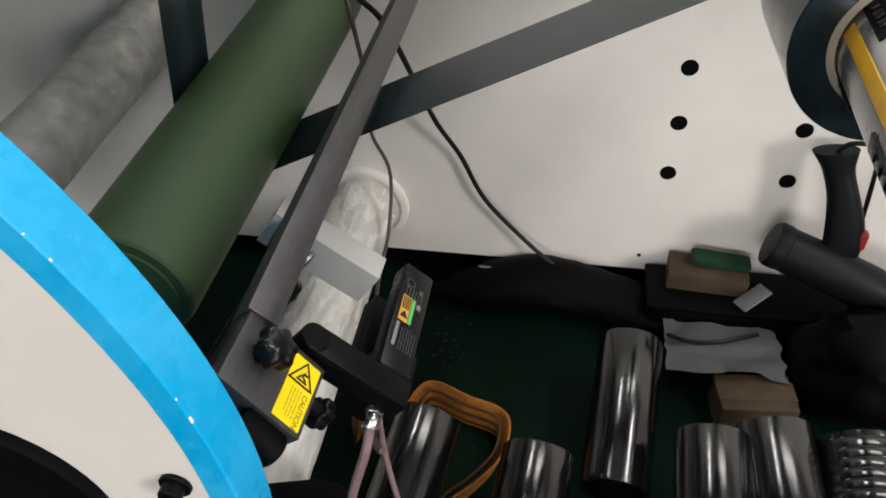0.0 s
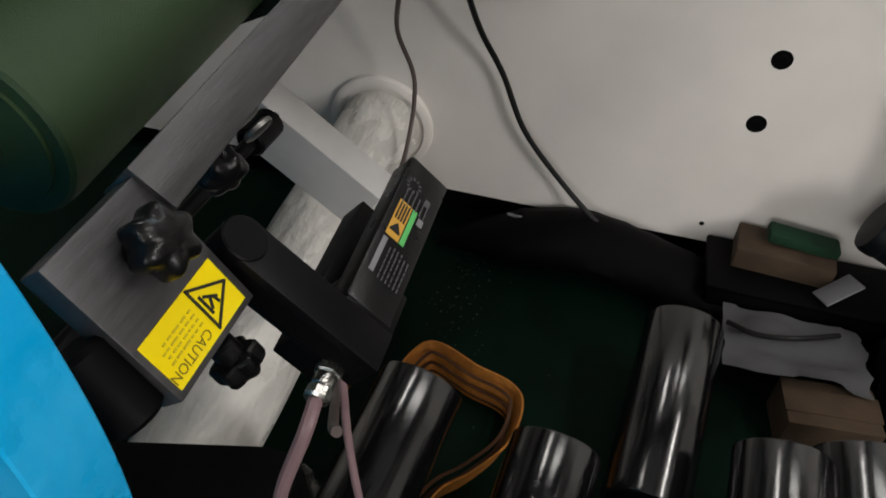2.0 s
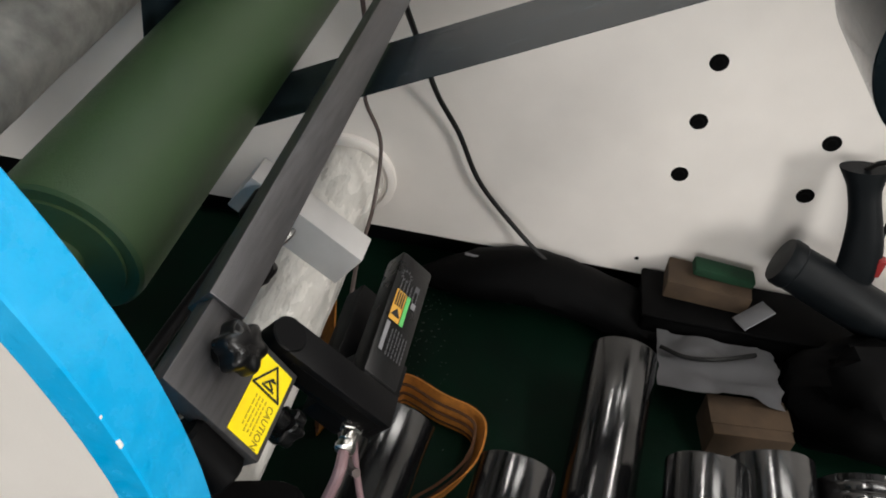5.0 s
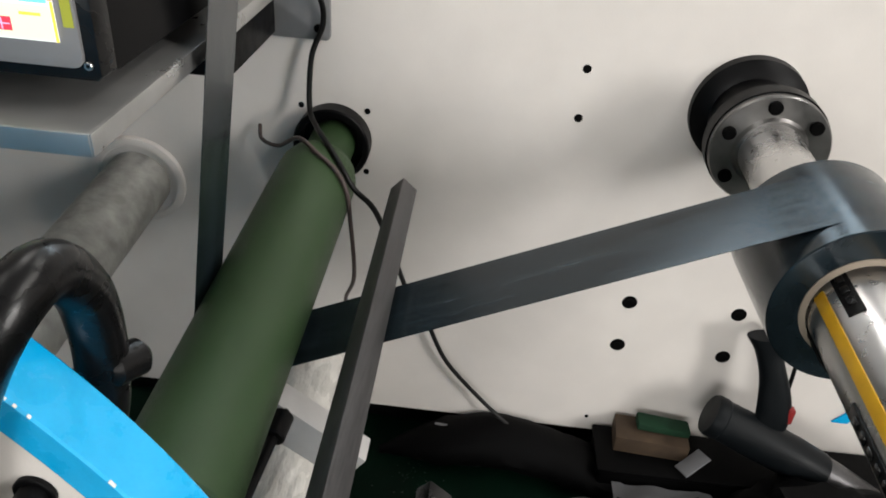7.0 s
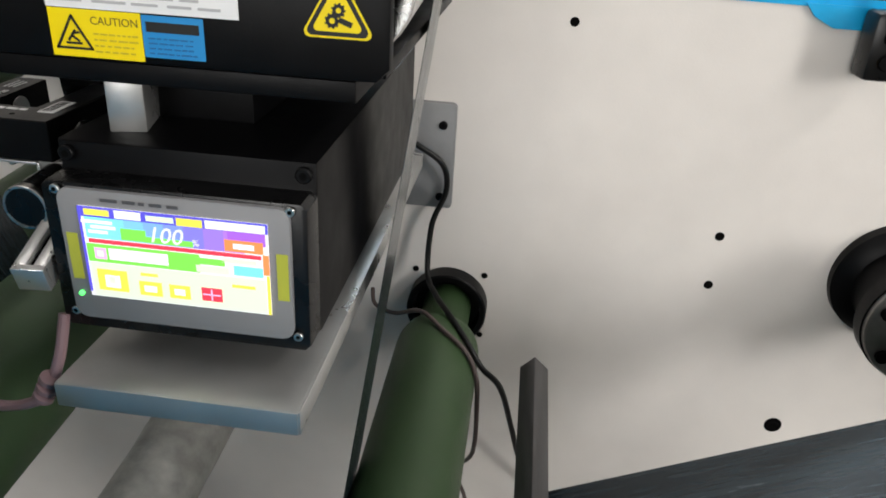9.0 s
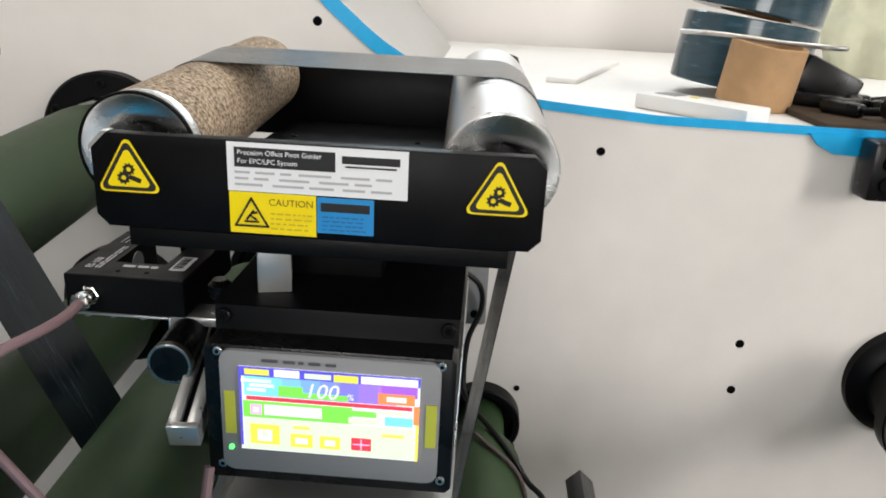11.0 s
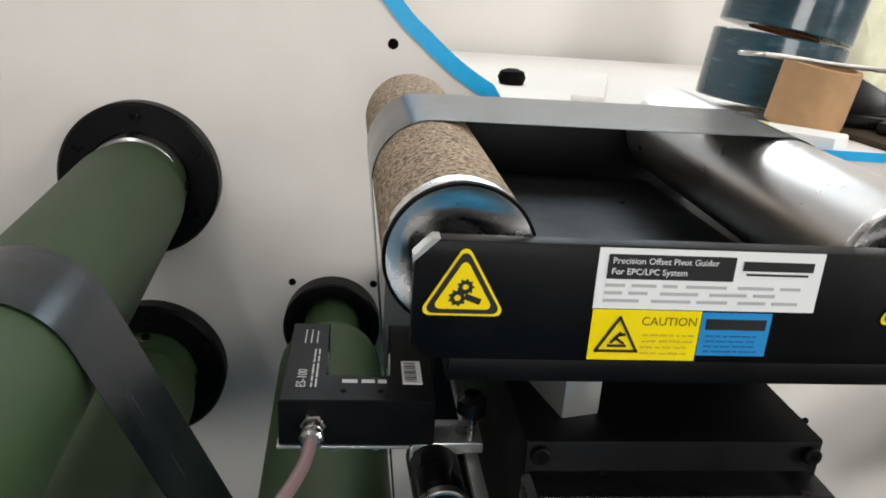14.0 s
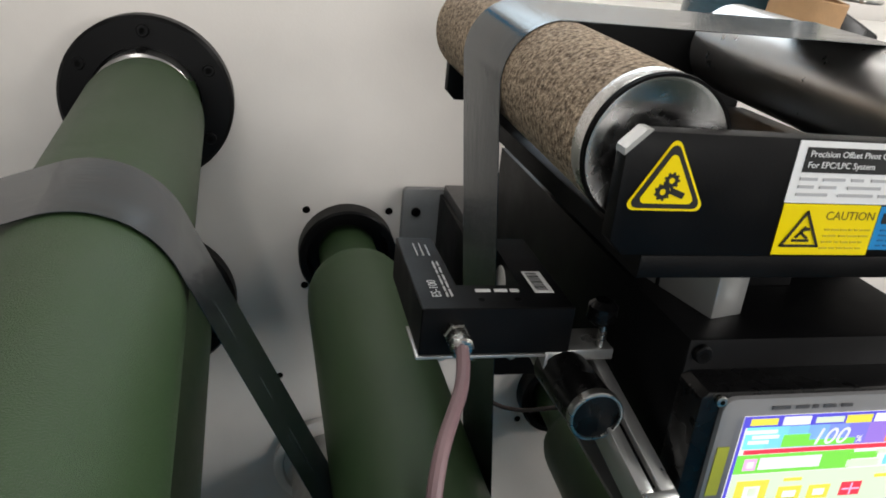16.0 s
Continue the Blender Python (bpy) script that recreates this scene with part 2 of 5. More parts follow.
def lettering(text, size, m, mat, parent, name="lettering", align="LEFT", lift=0.0004):
    """Words in the built-in font as a thin mesh on the plane of m."""
    cu = bpy.data.curves.new(name, "FONT")
    cu.body, cu.size, cu.extrude, cu.align_x = text, size, 0.00008, align
    cu.resolution_u = 3
    tmp = bpy.data.objects.new("tmp_text", cu)
    me = bpy.data.meshes.new_from_object(tmp)
    bpy.data.objects.remove(tmp)
    bpy.data.curves.remove(cu)
    me.transform(m @ Matrix.Translation((0, 0, lift)))
    me.materials.clear()
    me.materials.append(mat)
    ob = new(name, me)
    ob.parent = parent
    return ob


def bars(bm, m, rows, x, y, width, step, height=0.0012, seed=1):
    """Unreadable lines of print as plain bars."""
    rnd = random.Random(seed)
    for i in range(rows):
        at = 0.0
        while at < width * 0.92:
            w = min(rnd.uniform(0.06, 0.22) * width, width - at)
            flat(bm, m, w, height, x + at + w / 2, y - i * step, 0.0005)
            at += w + rnd.uniform(0.03, 0.07) * width


def add_triangle(bm, m, size, x=0.0, y=0.0, lift=0.0, round_=0.08):
    """A rounded triangular plate on the plane of m."""
    pts = []
    for k in range(3):
        a = radians(90 + 120 * k)
        c = Vector((math.cos(a), math.sin(a))) * size * (1 - round_ * 2) / math.sqrt(3)
        for j in range(-2, 3):
            b = a + radians(30 * j)
            pts.append(c + Vector((math.cos(b), math.sin(b))) * size * round_)
    top = [bm.verts.new(m @ Vector((p.x + x, p.y + y, lift + 0.0003))) for p in pts]
    low = [bm.verts.new(m @ Vector((p.x + x, p.y + y, lift))) for p in pts]
    bm.faces.new(top), bm.faces.new(low[::-1])
    for k in range(len(pts)):
        j = (k + 1) % len(pts)
        bm.faces.new((top[k], low[k], low[j], top[j]))


def warning_triangle(parent, m, size, x, y, symbol="rollers"):
    """Yellow triangle with a black border and a black pictogram."""
    for name, mat, s, lift in (("warning_sign", STICKER_YELLOW, size, 0.0), ("warning_border", INK, size * 0.90, 0.0003), ("warning_field", STICKER_YELLOW, size * 0.70, 0.0006)):
        bm = bmesh.new()
        add_triangle(bm, m, s, x, y, lift)
        part(name, bm, mat, parent)
    bm = bmesh.new()
    k = size / 0.03
    if symbol == "rollers":
        for cx, cy, r in ((0.0006, 0.0022, 0.0026), (-0.0022, -0.0022, 0.0028)):
            a = m @ Vector((x + cx * k, y + cy * k, 0.0009))
            b = m @ Vector((x + cx * k, y + cy * k, 0.0011))
            add_lathe(bm, a, b, [(0, r * k * 0.45), (0, r * k), (0.0002, r * k), (0.0002, r * k * 0.45), (0, r * k * 0.45)], 20, False)
            for j in range(9):
                g = j * math.tau / 9
                add_box(bm, m @ Vector((x + (cx + r * 1.05 * math.cos(g)) * k, y + (cy + r * 1.05 * math.sin(g)) * k, 0.001)), (0.0009 * k, 0.0009 * k, 0.0002), 0, m.to_3x3() @ Matrix.Rotation(g, 3, "Z"))
        add_box(bm, m @ Vector((x + 0.0036 * k, y - 0.0026 * k, 0.001)), (0.0062 * k, 0.0024 * k, 0.0002), 0, m.to_3x3() @ Matrix.Rotation(-0.35, 3, "Z"))
    else:
        flat(bm, m, 0.009 * k, 0.0016 * k, x, y - 0.0042 * k, 0.001)
        add_box(bm, m @ Vector((x - 0.001 * k, y - 0.0005 * k, 0.001)), (0.008 * k, 0.0016 * k, 0.0002), 0, m.to_3x3() @ Matrix.Rotation(0.7, 3, "Z"))
        add_box(bm, m @ Vector((x + 0.0012 * k, y - 0.002 * k, 0.001)), (0.006 * k, 0.0014 * k, 0.0002), 0, m.to_3x3() @ Matrix.Rotation(-0.9, 3, "Z"))
    part("pictogram", bm, INK, parent)


def caution_outline(parent, m, size, x, y):
    """Black outlined triangle with a pictogram, printed on a sticker."""
    bm = bmesh.new()
    s = size
    pts = [Vector((x, y + s * 0.55)), Vector((x - s * 0.55, y - s * 0.4)), Vector((x + s * 0.55, y - s * 0.4))]
    for a, b in ((0, 1), (1, 2), (2, 0)):
        d = pts[b] - pts[a]
        c = (pts[a] + pts[b]) / 2
        add_box(bm, m @ Vector((c.x, c.y, 0.0006)), (d.length + s * 0.06, s * 0.07, 0.0003), 0, m.to_3x3() @ Matrix.Rotation(math.atan2(d.y, d.x), 3, "Z"))
    for cx, cy, w, g in ((0, -0.25, 0.5, 0), (-0.05, -0.02, 0.4, 0.9), (0.05, -0.1, 0.32, -0.6), (0.1, 0.06, 0.2, 0.2)):
        add_box(bm, m @ Vector((x + cx * s, y + cy * s, 0.0006)), (w * s, s * 0.07, 0.0003), 0, m.to_3x3() @ Matrix.Rotation(g, 3, "Z"))
    part("pictogram", bm, INK, parent)


def screw_head(parent, a, axis, r, mat, name="screw"):
    """A socket screw: head with a dark hexagon in it."""
    a, axis = Vector(a), Vector(axis).normalized()
    bm = bmesh.new()
    add_rod(bm, a, a + axis * r * 0.8, r, 16, r * 0.15)
    ob = part(name, bm, mat, parent)
    bm = bmesh.new()
    add_rod(bm, a + axis * r * 0.7, a + axis * r * 0.83, r * 0.5, 6)
    part("socket", bm, HOLE_DARK, ob)
    return ob


def added_ceiling_lamp(x, y, z, length, width, power, along_y=True):
    """An unseen luminaire added under the ceiling: housing, diffuser and the light it gives."""
    thing = tagged(new("added_lamp"), "unseen white batten luminaire with a glowing diffuser, added under the ceiling", "ceiling light", "workshop luminaires")
    thing.location = (x, y, z)
    sx, sy = (width, length) if along_y else (length, width)
    bm = bmesh.new()
    add_box(bm, (0, 0, 0.03), (sx + 0.03, sy + 0.03, 0.05), 0.006)
    part("housing", bm, PAINT_WHITE, thing)
    bm = bmesh.new()
    add_box(bm, (0, 0, -0.004), (sx, sy, 0.012), 0.003)
    part("diffuser", bm, GLOW, thing)
    lamp = bpy.data.lights.new("added_lamp_glow", "AREA")
    lamp.shape, lamp.size, lamp.size_y, lamp.energy = "RECTANGLE", sx, sy, power
    lamp.color = (1.0, 0.965, 0.92)
    ob = new("added_lamp_glow", lamp)
    ob.location = (x, y, z - 0.02)
    return thing



# ---------------- the room ----------------
PY = 0.897          # front face of the machine panel
FLOOR_Z = 0.03


def box_structure(name, c, s, mat, label):
    bm = bmesh.new()
    add_box(bm, c, s)
    return solid(name, bm, mat, label, name.split("_")[0], "", "structure")


box_structure("floor", (0, -0.3, FLOOR_Z - 0.05), (7.0, 7.0, 0.1), FLOOR_GREEN_SHADED, "dark green painted workshop floor, scuffed and dusty, deepened for shade")
box_structure("ceiling", (0, -0.3, 3.05), (7.0, 7.0, 0.1), LOW_BOUNCE_PAINT, "unseen plain ceiling, grey to cut bounced light")
# north wall with an opening for the added high window: x -0.8 to 0.5, z 1.72 to 2.30
NX0, NX1, NZ0, NZ1 = -0.80, 0.50, 1.72, 2.30
bm = bmesh.new()
for x0, x1, z0, z1 in ((-3.5, NX0, 0.03, 3.0), (NX1, 3.5, 0.03, 3.0), (NX0, NX1, 0.03, NZ0), (NX0, NX1, NZ1, 3.0)):
    add_box(bm, ((x0 + x1) / 2, 2.25, (z0 + z1) / 2), (x1 - x0, 0.1, z1 - z0))
solid("wall_north", bm, WALL_PAINT, "plain off-white painted wall behind the machine", "wall", "", "structure")
# south wall with a wide window opening: x -1.7 to 0.3, z 0.95 to 2.15
SX0, SX1, SZ0, SZ1 = -1.70, 0.30, 0.95, 2.15
bm = bmesh.new()
for x0, x1, z0, z1 in ((-3.5, SX0, 0.03, 3.0), (SX1, 3.5, 0.03, 3.0), (SX0, SX1, 0.03, SZ0), (SX0, SX1, SZ1, 3.0)):
    add_box(bm, ((x0 + x1) / 2, -3.75, (z0 + z1) / 2), (x1 - x0, 0.1, z1 - z0))
solid("wall_south", bm, WALL_PAINT, "off-white painted workshop wall with a wide window opening", "wall", "", "structure")
box_structure("wall_west", (-3.45, -0.75, 1.52), (0.1, 5.9, 2.98), LOW_BOUNCE_PAINT, "unseen plain wall, grey to cut bounced light")
# east wall with a window opening: y -2.75 to -1.05, z 1.45 to 2.40
WY0, WY1, WZ0, WZ1 = -2.75, -1.05, 1.45, 2.40
bm = bmesh.new()
for y0, y1, z0, z1 in ((-3.7, WY0, 0.03, 3.0), (WY1, 2.2, 0.03, 3.0), (WY0, WY1, 0.03, WZ0), (WY0, WY1, WZ1, 3.0)):
    add_box(bm, (3.45, (y0 + y1) / 2, (z0 + z1) / 2), (0.1, y1 - y0, z1 - z0))
solid("wall_east", bm, WALL_PAINT, "off-white painted workshop wall with a window opening", "wall", "", "structure")


def side_window():
    th = thing("window_1", "white framed workshop window in the side wall", "window", "", "structure")
    for y0, y1, z0, z1 in ((WY0, WY1, WZ0, WZ0 + 0.06), (WY0, WY1, WZ1 - 0.06, WZ1), (WY0, WY0 + 0.06, WZ0 + 0.06, WZ1 - 0.06), (WY1 - 0.06, WY1, WZ0 + 0.06, WZ1 - 0.06), (-1.925, -1.875, WZ0 + 0.06, WZ1 - 0.06)):
        bm = bmesh.new()
        add_box(bm, (3.43, (y0 + y1) / 2, (z0 + z1) / 2), (0.06, y1 - y0, z1 - z0), 0.004)
        part("window_frame", bm, PAINT_WHITE, th)
    sky = bpy.data.lights.new("window_daylight", "AREA")
    sky.shape, sky.size, sky.size_y, sky.energy, sky.color = "RECTANGLE", WZ1 - WZ0 - 0.12, WY1 - WY0 - 0.12, WINDOW_POWER, (1.0, 0.975, 0.945)
    ob = new("window_daylight", sky)
    ob.matrix_world = look((3.385, (WY0 + WY1) / 2, (WZ0 + WZ1) / 2), (0.0, (WY0 + WY1) / 2, (WZ0 + WZ1) / 2))


# Unseen window with a glowing sheet, added to put pale streaks on the tape.
def added_high_window():
    th = thing("added_window", "unseen high window added behind the machine for streaks on the tape", "window", "", "structure")
    for x0, x1, z0, z1 in ((NX0, NX1, NZ0, NZ0 + 0.04), (NX0, NX1, NZ1 - 0.04, NZ1), (NX0, NX0 + 0.04, NZ0 + 0.04, NZ1 - 0.04), (NX1 - 0.04, NX1, NZ0 + 0.04, NZ1 - 0.04), (-0.17, -0.13, NZ0 + 0.04, NZ1 - 0.04)):
        bm = bmesh.new()
        add_box(bm, ((x0 + x1) / 2, 2.23, (z0 + z1) / 2), (x1 - x0, 0.05, z1 - z0), 0.004)
        part("window_frame", bm, PAINT_WHITE, th)
    bm = bmesh.new()
    add_box(bm, ((NX0 + NX1) / 2, 2.34, (NZ0 + NZ1) / 2), (1.5, 0.02, 0.8))
    solid("backdrop", bm, glowing("tape_streak_glow", (0.76, 0.90, 1.0), 8.0), "unseen glowing sheet added behind the high window for tape streaks", "sky", "", "structure")


def south_window():
    th = thing("window_3", "wide white framed workshop window facing the machine", "window", "", "structure")
    for x0, x1, z0, z1 in ((SX0, SX1, SZ0, SZ0 + 0.06), (SX0, SX1, SZ1 - 0.06, SZ1), (SX0, SX0 + 0.06, SZ0 + 0.06, SZ1 - 0.06), (SX1 - 0.06, SX1, SZ0 + 0.06, SZ1 - 0.06), (-0.725, -0.675, SZ0 + 0.06, SZ1 - 0.06)):
        bm = bmesh.new()
        add_box(bm, ((x0 + x1) / 2, -3.73, (z0 + z1) / 2), (x1 - x0, 0.06, z1 - z0), 0.004)
        part("window_frame", bm, PAINT_WHITE, th)
    sky = bpy.data.lights.new("south_daylight", "AREA")
    sky.shape, sky.size, sky.size_y, sky.energy, sky.color = "RECTANGLE", SX1 - SX0 - 0.12, SZ1 - SZ0 - 0.12, SOUTH_POWER, (1.0, 0.985, 0.96)
    ob = new("south_daylight", sky)
    ob.matrix_world = look(((SX0 + SX1) / 2, -3.685, (SZ0 + SZ1) / 2), ((SX0 + SX1) / 2, 0.0, (SZ0 + SZ1) / 2))


side_window()
south_window()
added_high_window()
# None of these lamps is in view; they are added for fill and highlights.
added_ceiling_lamp(-1.30, -0.3, 2.92, 1.5, 0.12, LAMP_POWER * 0.35)
added_ceiling_lamp(1.75, 0.1, 2.92, 1.5, 0.12, LAMP_POWER * 1.2)
added_ceiling_lamp(0.85, 1.45, 2.92, 1.2, 0.30, LAMP_POWER * 0.25, False)
added_ceiling_lamp(-0.68, 1.42, 2.92, 0.9, 0.14, LAMP_POWER * 0.40)


# ---------------- machine panel ----------------
def machine_panel():
    th = thing("machine_panel", "off-white painted steel machine panel with a blue edge and drilled holes", "machine panel", "", "structure")
    # outline, from the bottom left round; the top runs level, then rises in a sweep to the left
    sweep = smooth_path([(-0.118, 0, 0.931), (-0.26, 0, 0.942), (-0.36, 0, 0.955), (-0.424, 0, 0.985), (-0.47, 0, 1.020), (-0.51, 0, 1.060), (-0.60, 0, 1.18), (-0.68, 0, 1.33)], 6)
    top = [(p.x, p.z) for p in sweep]
    outline = [(-1.9, 0.085), (0.56, 0.085), (0.56, 0.16), (1.2, 0.16), (1.2, 0.921), (0.06, 0.929)] + top + [(-0.70, 1.5), (-1.9, 1.5)]
    holes = [(0.135, 0.417, 0.0105), (0.134, 0.339, 0.0105), (0.132, 0.261, 0.0105), (0.289, 0.338, 0.0105), (0.287, 0.260, 0.0105),
             (0.016, 0.670, 0.0052), (0.016, 0.607, 0.0052), (-0.178, 0.895, 0.0048), (-0.500, 1.020, 0.005), (-0.875, 0.970, 0.011), (0.112, 0.112, 0.003), (-0.62, 0.575, 0.0035)]
    bm = bmesh.new()
    add_plate(bm, outline, PY, PY + 0.012)
    part("plate", bm, PANEL_PAINT, th)
    for x, z, r in holes:
        bm = bmesh.new()
        add_lathe(bm, (x, PY - 0.0005, z), (x, PY + 0.004, z), [(0, 0), (0, r), (0.0006, r * 1.05)], 28, False)
        part("hole", bm, HOLE_DARK, th)
        if r > 0.008:
            bm = bmesh.new()
            add_lathe(bm, (x, PY - 0.0009, z - r * 0.12), (x, PY, z - r * 0.12), [(0, r * 0.42), (0, r * 0.66), (0.0004, r * 0.68)], 18, False)
            part("socket_screw", bm, BLACK_RUBBER, th)
    # blue paint along the upper edge
    edge = [(1.2, 0.921), (0.06, 0.929)] + top
    bm = bmesh.new()
    rows = []
    for i, (x, z) in enumerate(edge):
        a, b = edge[max(i - 1, 0)], edge[min(i + 1, len(edge) - 1)]
        d = Vector((b[0] - a[0], b[1] - a[1])).normalized()
        w = 0.008 if x > -0.40 else 0.014
        n = Vector((d.y, -d.x))
        rows.append([bm.verts.new((x + n.x * s, y, z + n.y * s)) for s, y in ((-0.002, PY - 0.0022), (w, PY - 0.0022), (w, PY - 0.0004), (-0.002, PY + 0.0125))])
    for a, b in zip(rows, rows[1:]):
        for k in range(4):
            bm.faces.new((a[k], a[(k + 1) % 4], b[(k + 1) % 4], b[k]))
    part("blue_edge", bm, BLUE_PAINT, th, "bright blue painted edge band")
    bm = bmesh.new()
    add_plate(bm, [(0.045, 0.930), (0.055, 0.918), (0.075, 0.908), (0.30, 0.905), (0.30, 0.930)], PY - 0.0052, PY - 0.0026)
    part("blue_patch", bm, BLUE_PAINT, th)
    return th


machine_panel()
bm = bmesh.new()
add_box(bm, (0.0, PY + 0.08, 0.055), (3.4, 0.10, 0.05), 0.004)
solid("base_beam", bm, BLACK_ANODISED, "dark steel base beam under the machine panel", "beam", "", "structure")
bm = bmesh.new()
add_box(bm, (0.45, 1.53, 0.915), (1.75, 1.23, 0.028), 0.004)
solid("cabinet_top", bm, PAINT_WHITE, "white painted cabinet top behind the machine panel", "cabinet top", "", "structure")
bm = bmesh.new()
rows = smooth_path([(-0.40, 0, 0.93), (-0.43, 0, 0.97), (-0.49, 0, 1.04), (-0.56, 0, 1.16), (-0.60, 0, 1.35)], 8)
prev = None
for p in rows:
    cur = [bm.verts.new((p.x, y, p.z)) for y in (0.925, 1.9)]
    if prev:
        bm.faces.new((prev[0], prev[1], cur[1], cur[0]))
    prev = cur
bmesh.ops.solidify(bm, geom=list(bm.faces), thickness=0.004)
solid("hood_cover", bm, PAINT_WHITE, "curved cream sheet-metal hood behind the panel edge", "machine hood", "", "structure")


# ---------------- rollers ----------------
def flange_big(th, c, r):
    bm = bmesh.new()
    add_lathe(bm, (c[0], PY, c[1]), (c[0], PY - 0.02, c[1]), [(-0.002, r), (0.016, r), (0.019, r - 0.003), (0.019, r * 0.64), (0.010, r * 0.62), (0.010, 0)], 64)
    f = part("flange", bm, BLACK_ANODISED, th, "black anodised mounting flange")
    for k in range(6):
        a = radians(30 + 60 * k)
        screw_head(f, (c[0] + r * 0.83 * math.cos(a), PY - 0.0185, c[1] + r * 0.83 * math.sin(a)), (0, -1, 0), 0.0055, BLACK_ANODISED, "bolt")
    bm = bmesh.new()
    add_lathe(bm, (c[0], PY - 0.008, c[1]), (c[0], PY - 0.05, c[1]), [(0, r * 0.60), (0.028, r * 0.60), (0.030, r * 0.57), (0.030, 0)], 48)
    part("bearing_collar", bm, TURNED_STEEL, th, "bright turned bearing collar")
    for k in range(4):
        a = radians(90 + 90 * k)
        screw_head(f, (c[0] + r * 0.585 * math.cos(a), PY - 0.028, c[1] + r * 0.585 * math.sin(a)), (math.cos(a), -0.6, math.sin(a)), 0.0048, BLACK_ANODISED, "grub_screw")


def flange_small(th, c, r):
    bm = bmesh.new()
    add_lathe(bm, (c[0], PY, c[1]), (c[0], PY - 0.02, c[1]), [(-0.002, r), (0.022, r), (0.024, r - 0.002), (0.024, r * 0.84), (0.006, r * 0.80), (0.006, 0)], 56)
    part("flange", bm, BLACK_ANODISED, th, "black cup-shaped bearing housing")
    for sx, sz in ((-1, 1), (1, 1), (-1, -1), (1, -1)):
        bm = bmesh.new()
        x, z = c[0] + sx * 0.0425, c[1] + sz * 0.0425
        add_lathe(bm, (x, PY - 0.0012, z), (x, PY, z), [(0, 0.0), (0, 0.0036), (0.0012, 0.004)], 14, False)
        part("fixing_screw", bm, HOLE_DARK, th)


def green_roller(c, end, r, big, fr, neck=0.62, start=0.085):
    """A cantilevered idler: flange on the panel, neck, rubber-covered barrel."""
    th = thing("guide_roller", "dark green rubber-covered idler roller on a black flange", "roller", "green idler rollers")
    a, b = Vector((c[0], PY, c[1])), Vector(end)
    (flange_big if big else flange_small)(th, c, fr)
    L = (b - a).length
    bm = bmesh.new()
    add_lathe(bm, a, b, [(0.004, r * neck), (start + 0.01, r * neck)], 40)
    part("neck", bm, GREEN_RUBBER, th)
    bm = bmesh.new()
    s = start
    prof = [(s, r * neck * 0.9), (s, r * 0.80), (s + 0.006, r * 0.93), (s + 0.016, r * 0.985), (s + 0.028, r)]
    prof += [(s + 0.028 + (L - s - 0.036) * k / 6, r) for k in range(1, 7)] + [(L - 0.002, r * 0.985), (L, r * 0.94), (L, r * 0.80)]
    add_lathe(bm, a, b, prof, 72)
    part("barrel", bm, GREEN_RUBBER, th, "green rubber-covered barrel")
    bm = bmesh.new()
    d = (b - a).normalized()
    add_lathe(bm, a + d * (L - 0.004), a + d * (L + 0.01), [(0, r * 0.79), (0.006, r * 0.79), (0.0065, r * 0.3), (0.018, r * 0.28), (0.018, 0)], 40, False)
    part("end_cap", bm, GREEN_RUBBER, th)
    return th


AX = (-0.291, 0.545)
A_END = (-0.289, 0.330, 0.512)
green_roller(AX, A_END, 0.0474, False, 0.049)
DX = (-0.553, 0.729)
D_END = (-0.537, 0.330, 0.706)
green_roller(DX, D_END, 0.0475, False, 0.050)
CX = (-0.740, 0.879)
C_END = (-0.706, 0.250, 0.840)
green_roller(CX, C_END, 0.0500, True, 0.0755, 0.90, 0.045)
EX = (-0.740, 0.672)
green_roller(EX, (-0.716, 0.300, 0.651), 0.0515, True, 0.0755, 0.90, 0.045)


def grey_roll(c, end, r, ring, wrap_mat):
    th = thing("film_wrapped_roller", "dull grey film-wrapped idler roller with a pale mounting ring", "roller", "grey idler rollers")
    a, b = Vector((c[0], PY, c[1])), Vector(end)
    L = (b - a).length
    bm = bmesh.new()
    add_lathe(bm, a, b, [(-0.002, ring), (0.006, ring), (0.008, ring - 0.003), (0.008, ring - 0.010), (0.004, ring - 0.012), (0.004, 0)], 56)
    part("mounting_ring", bm, PANEL_PAINT, th, "off-white painted mounting ring")
    bm = bmesh.new()
    rnd = random.Random(5)
    prof = [(0.004, r)] + [(0.02 + (L - 0.03) * k / 14, r * (1 + rnd.uniform(-0.012, 0.012))) for k in range(15)] + [(L, r * 0.95), (L, 0)]
    add_lathe(bm, a, b, prof, 48)
    part("barrel", bm, wrap_mat, th, "scuffed grey film wrap")
    return th


BX = (-0.562, 0.456)
grey_roll(BX, (-0.557, 0.36, 0.418), 0.0435, 0.064, ROUGH_ROLL)
grey_roll((-0.305, 0.170), (-0.300, 0.30, 0.14), 0.050, 0.068, SILVER_WRAP)


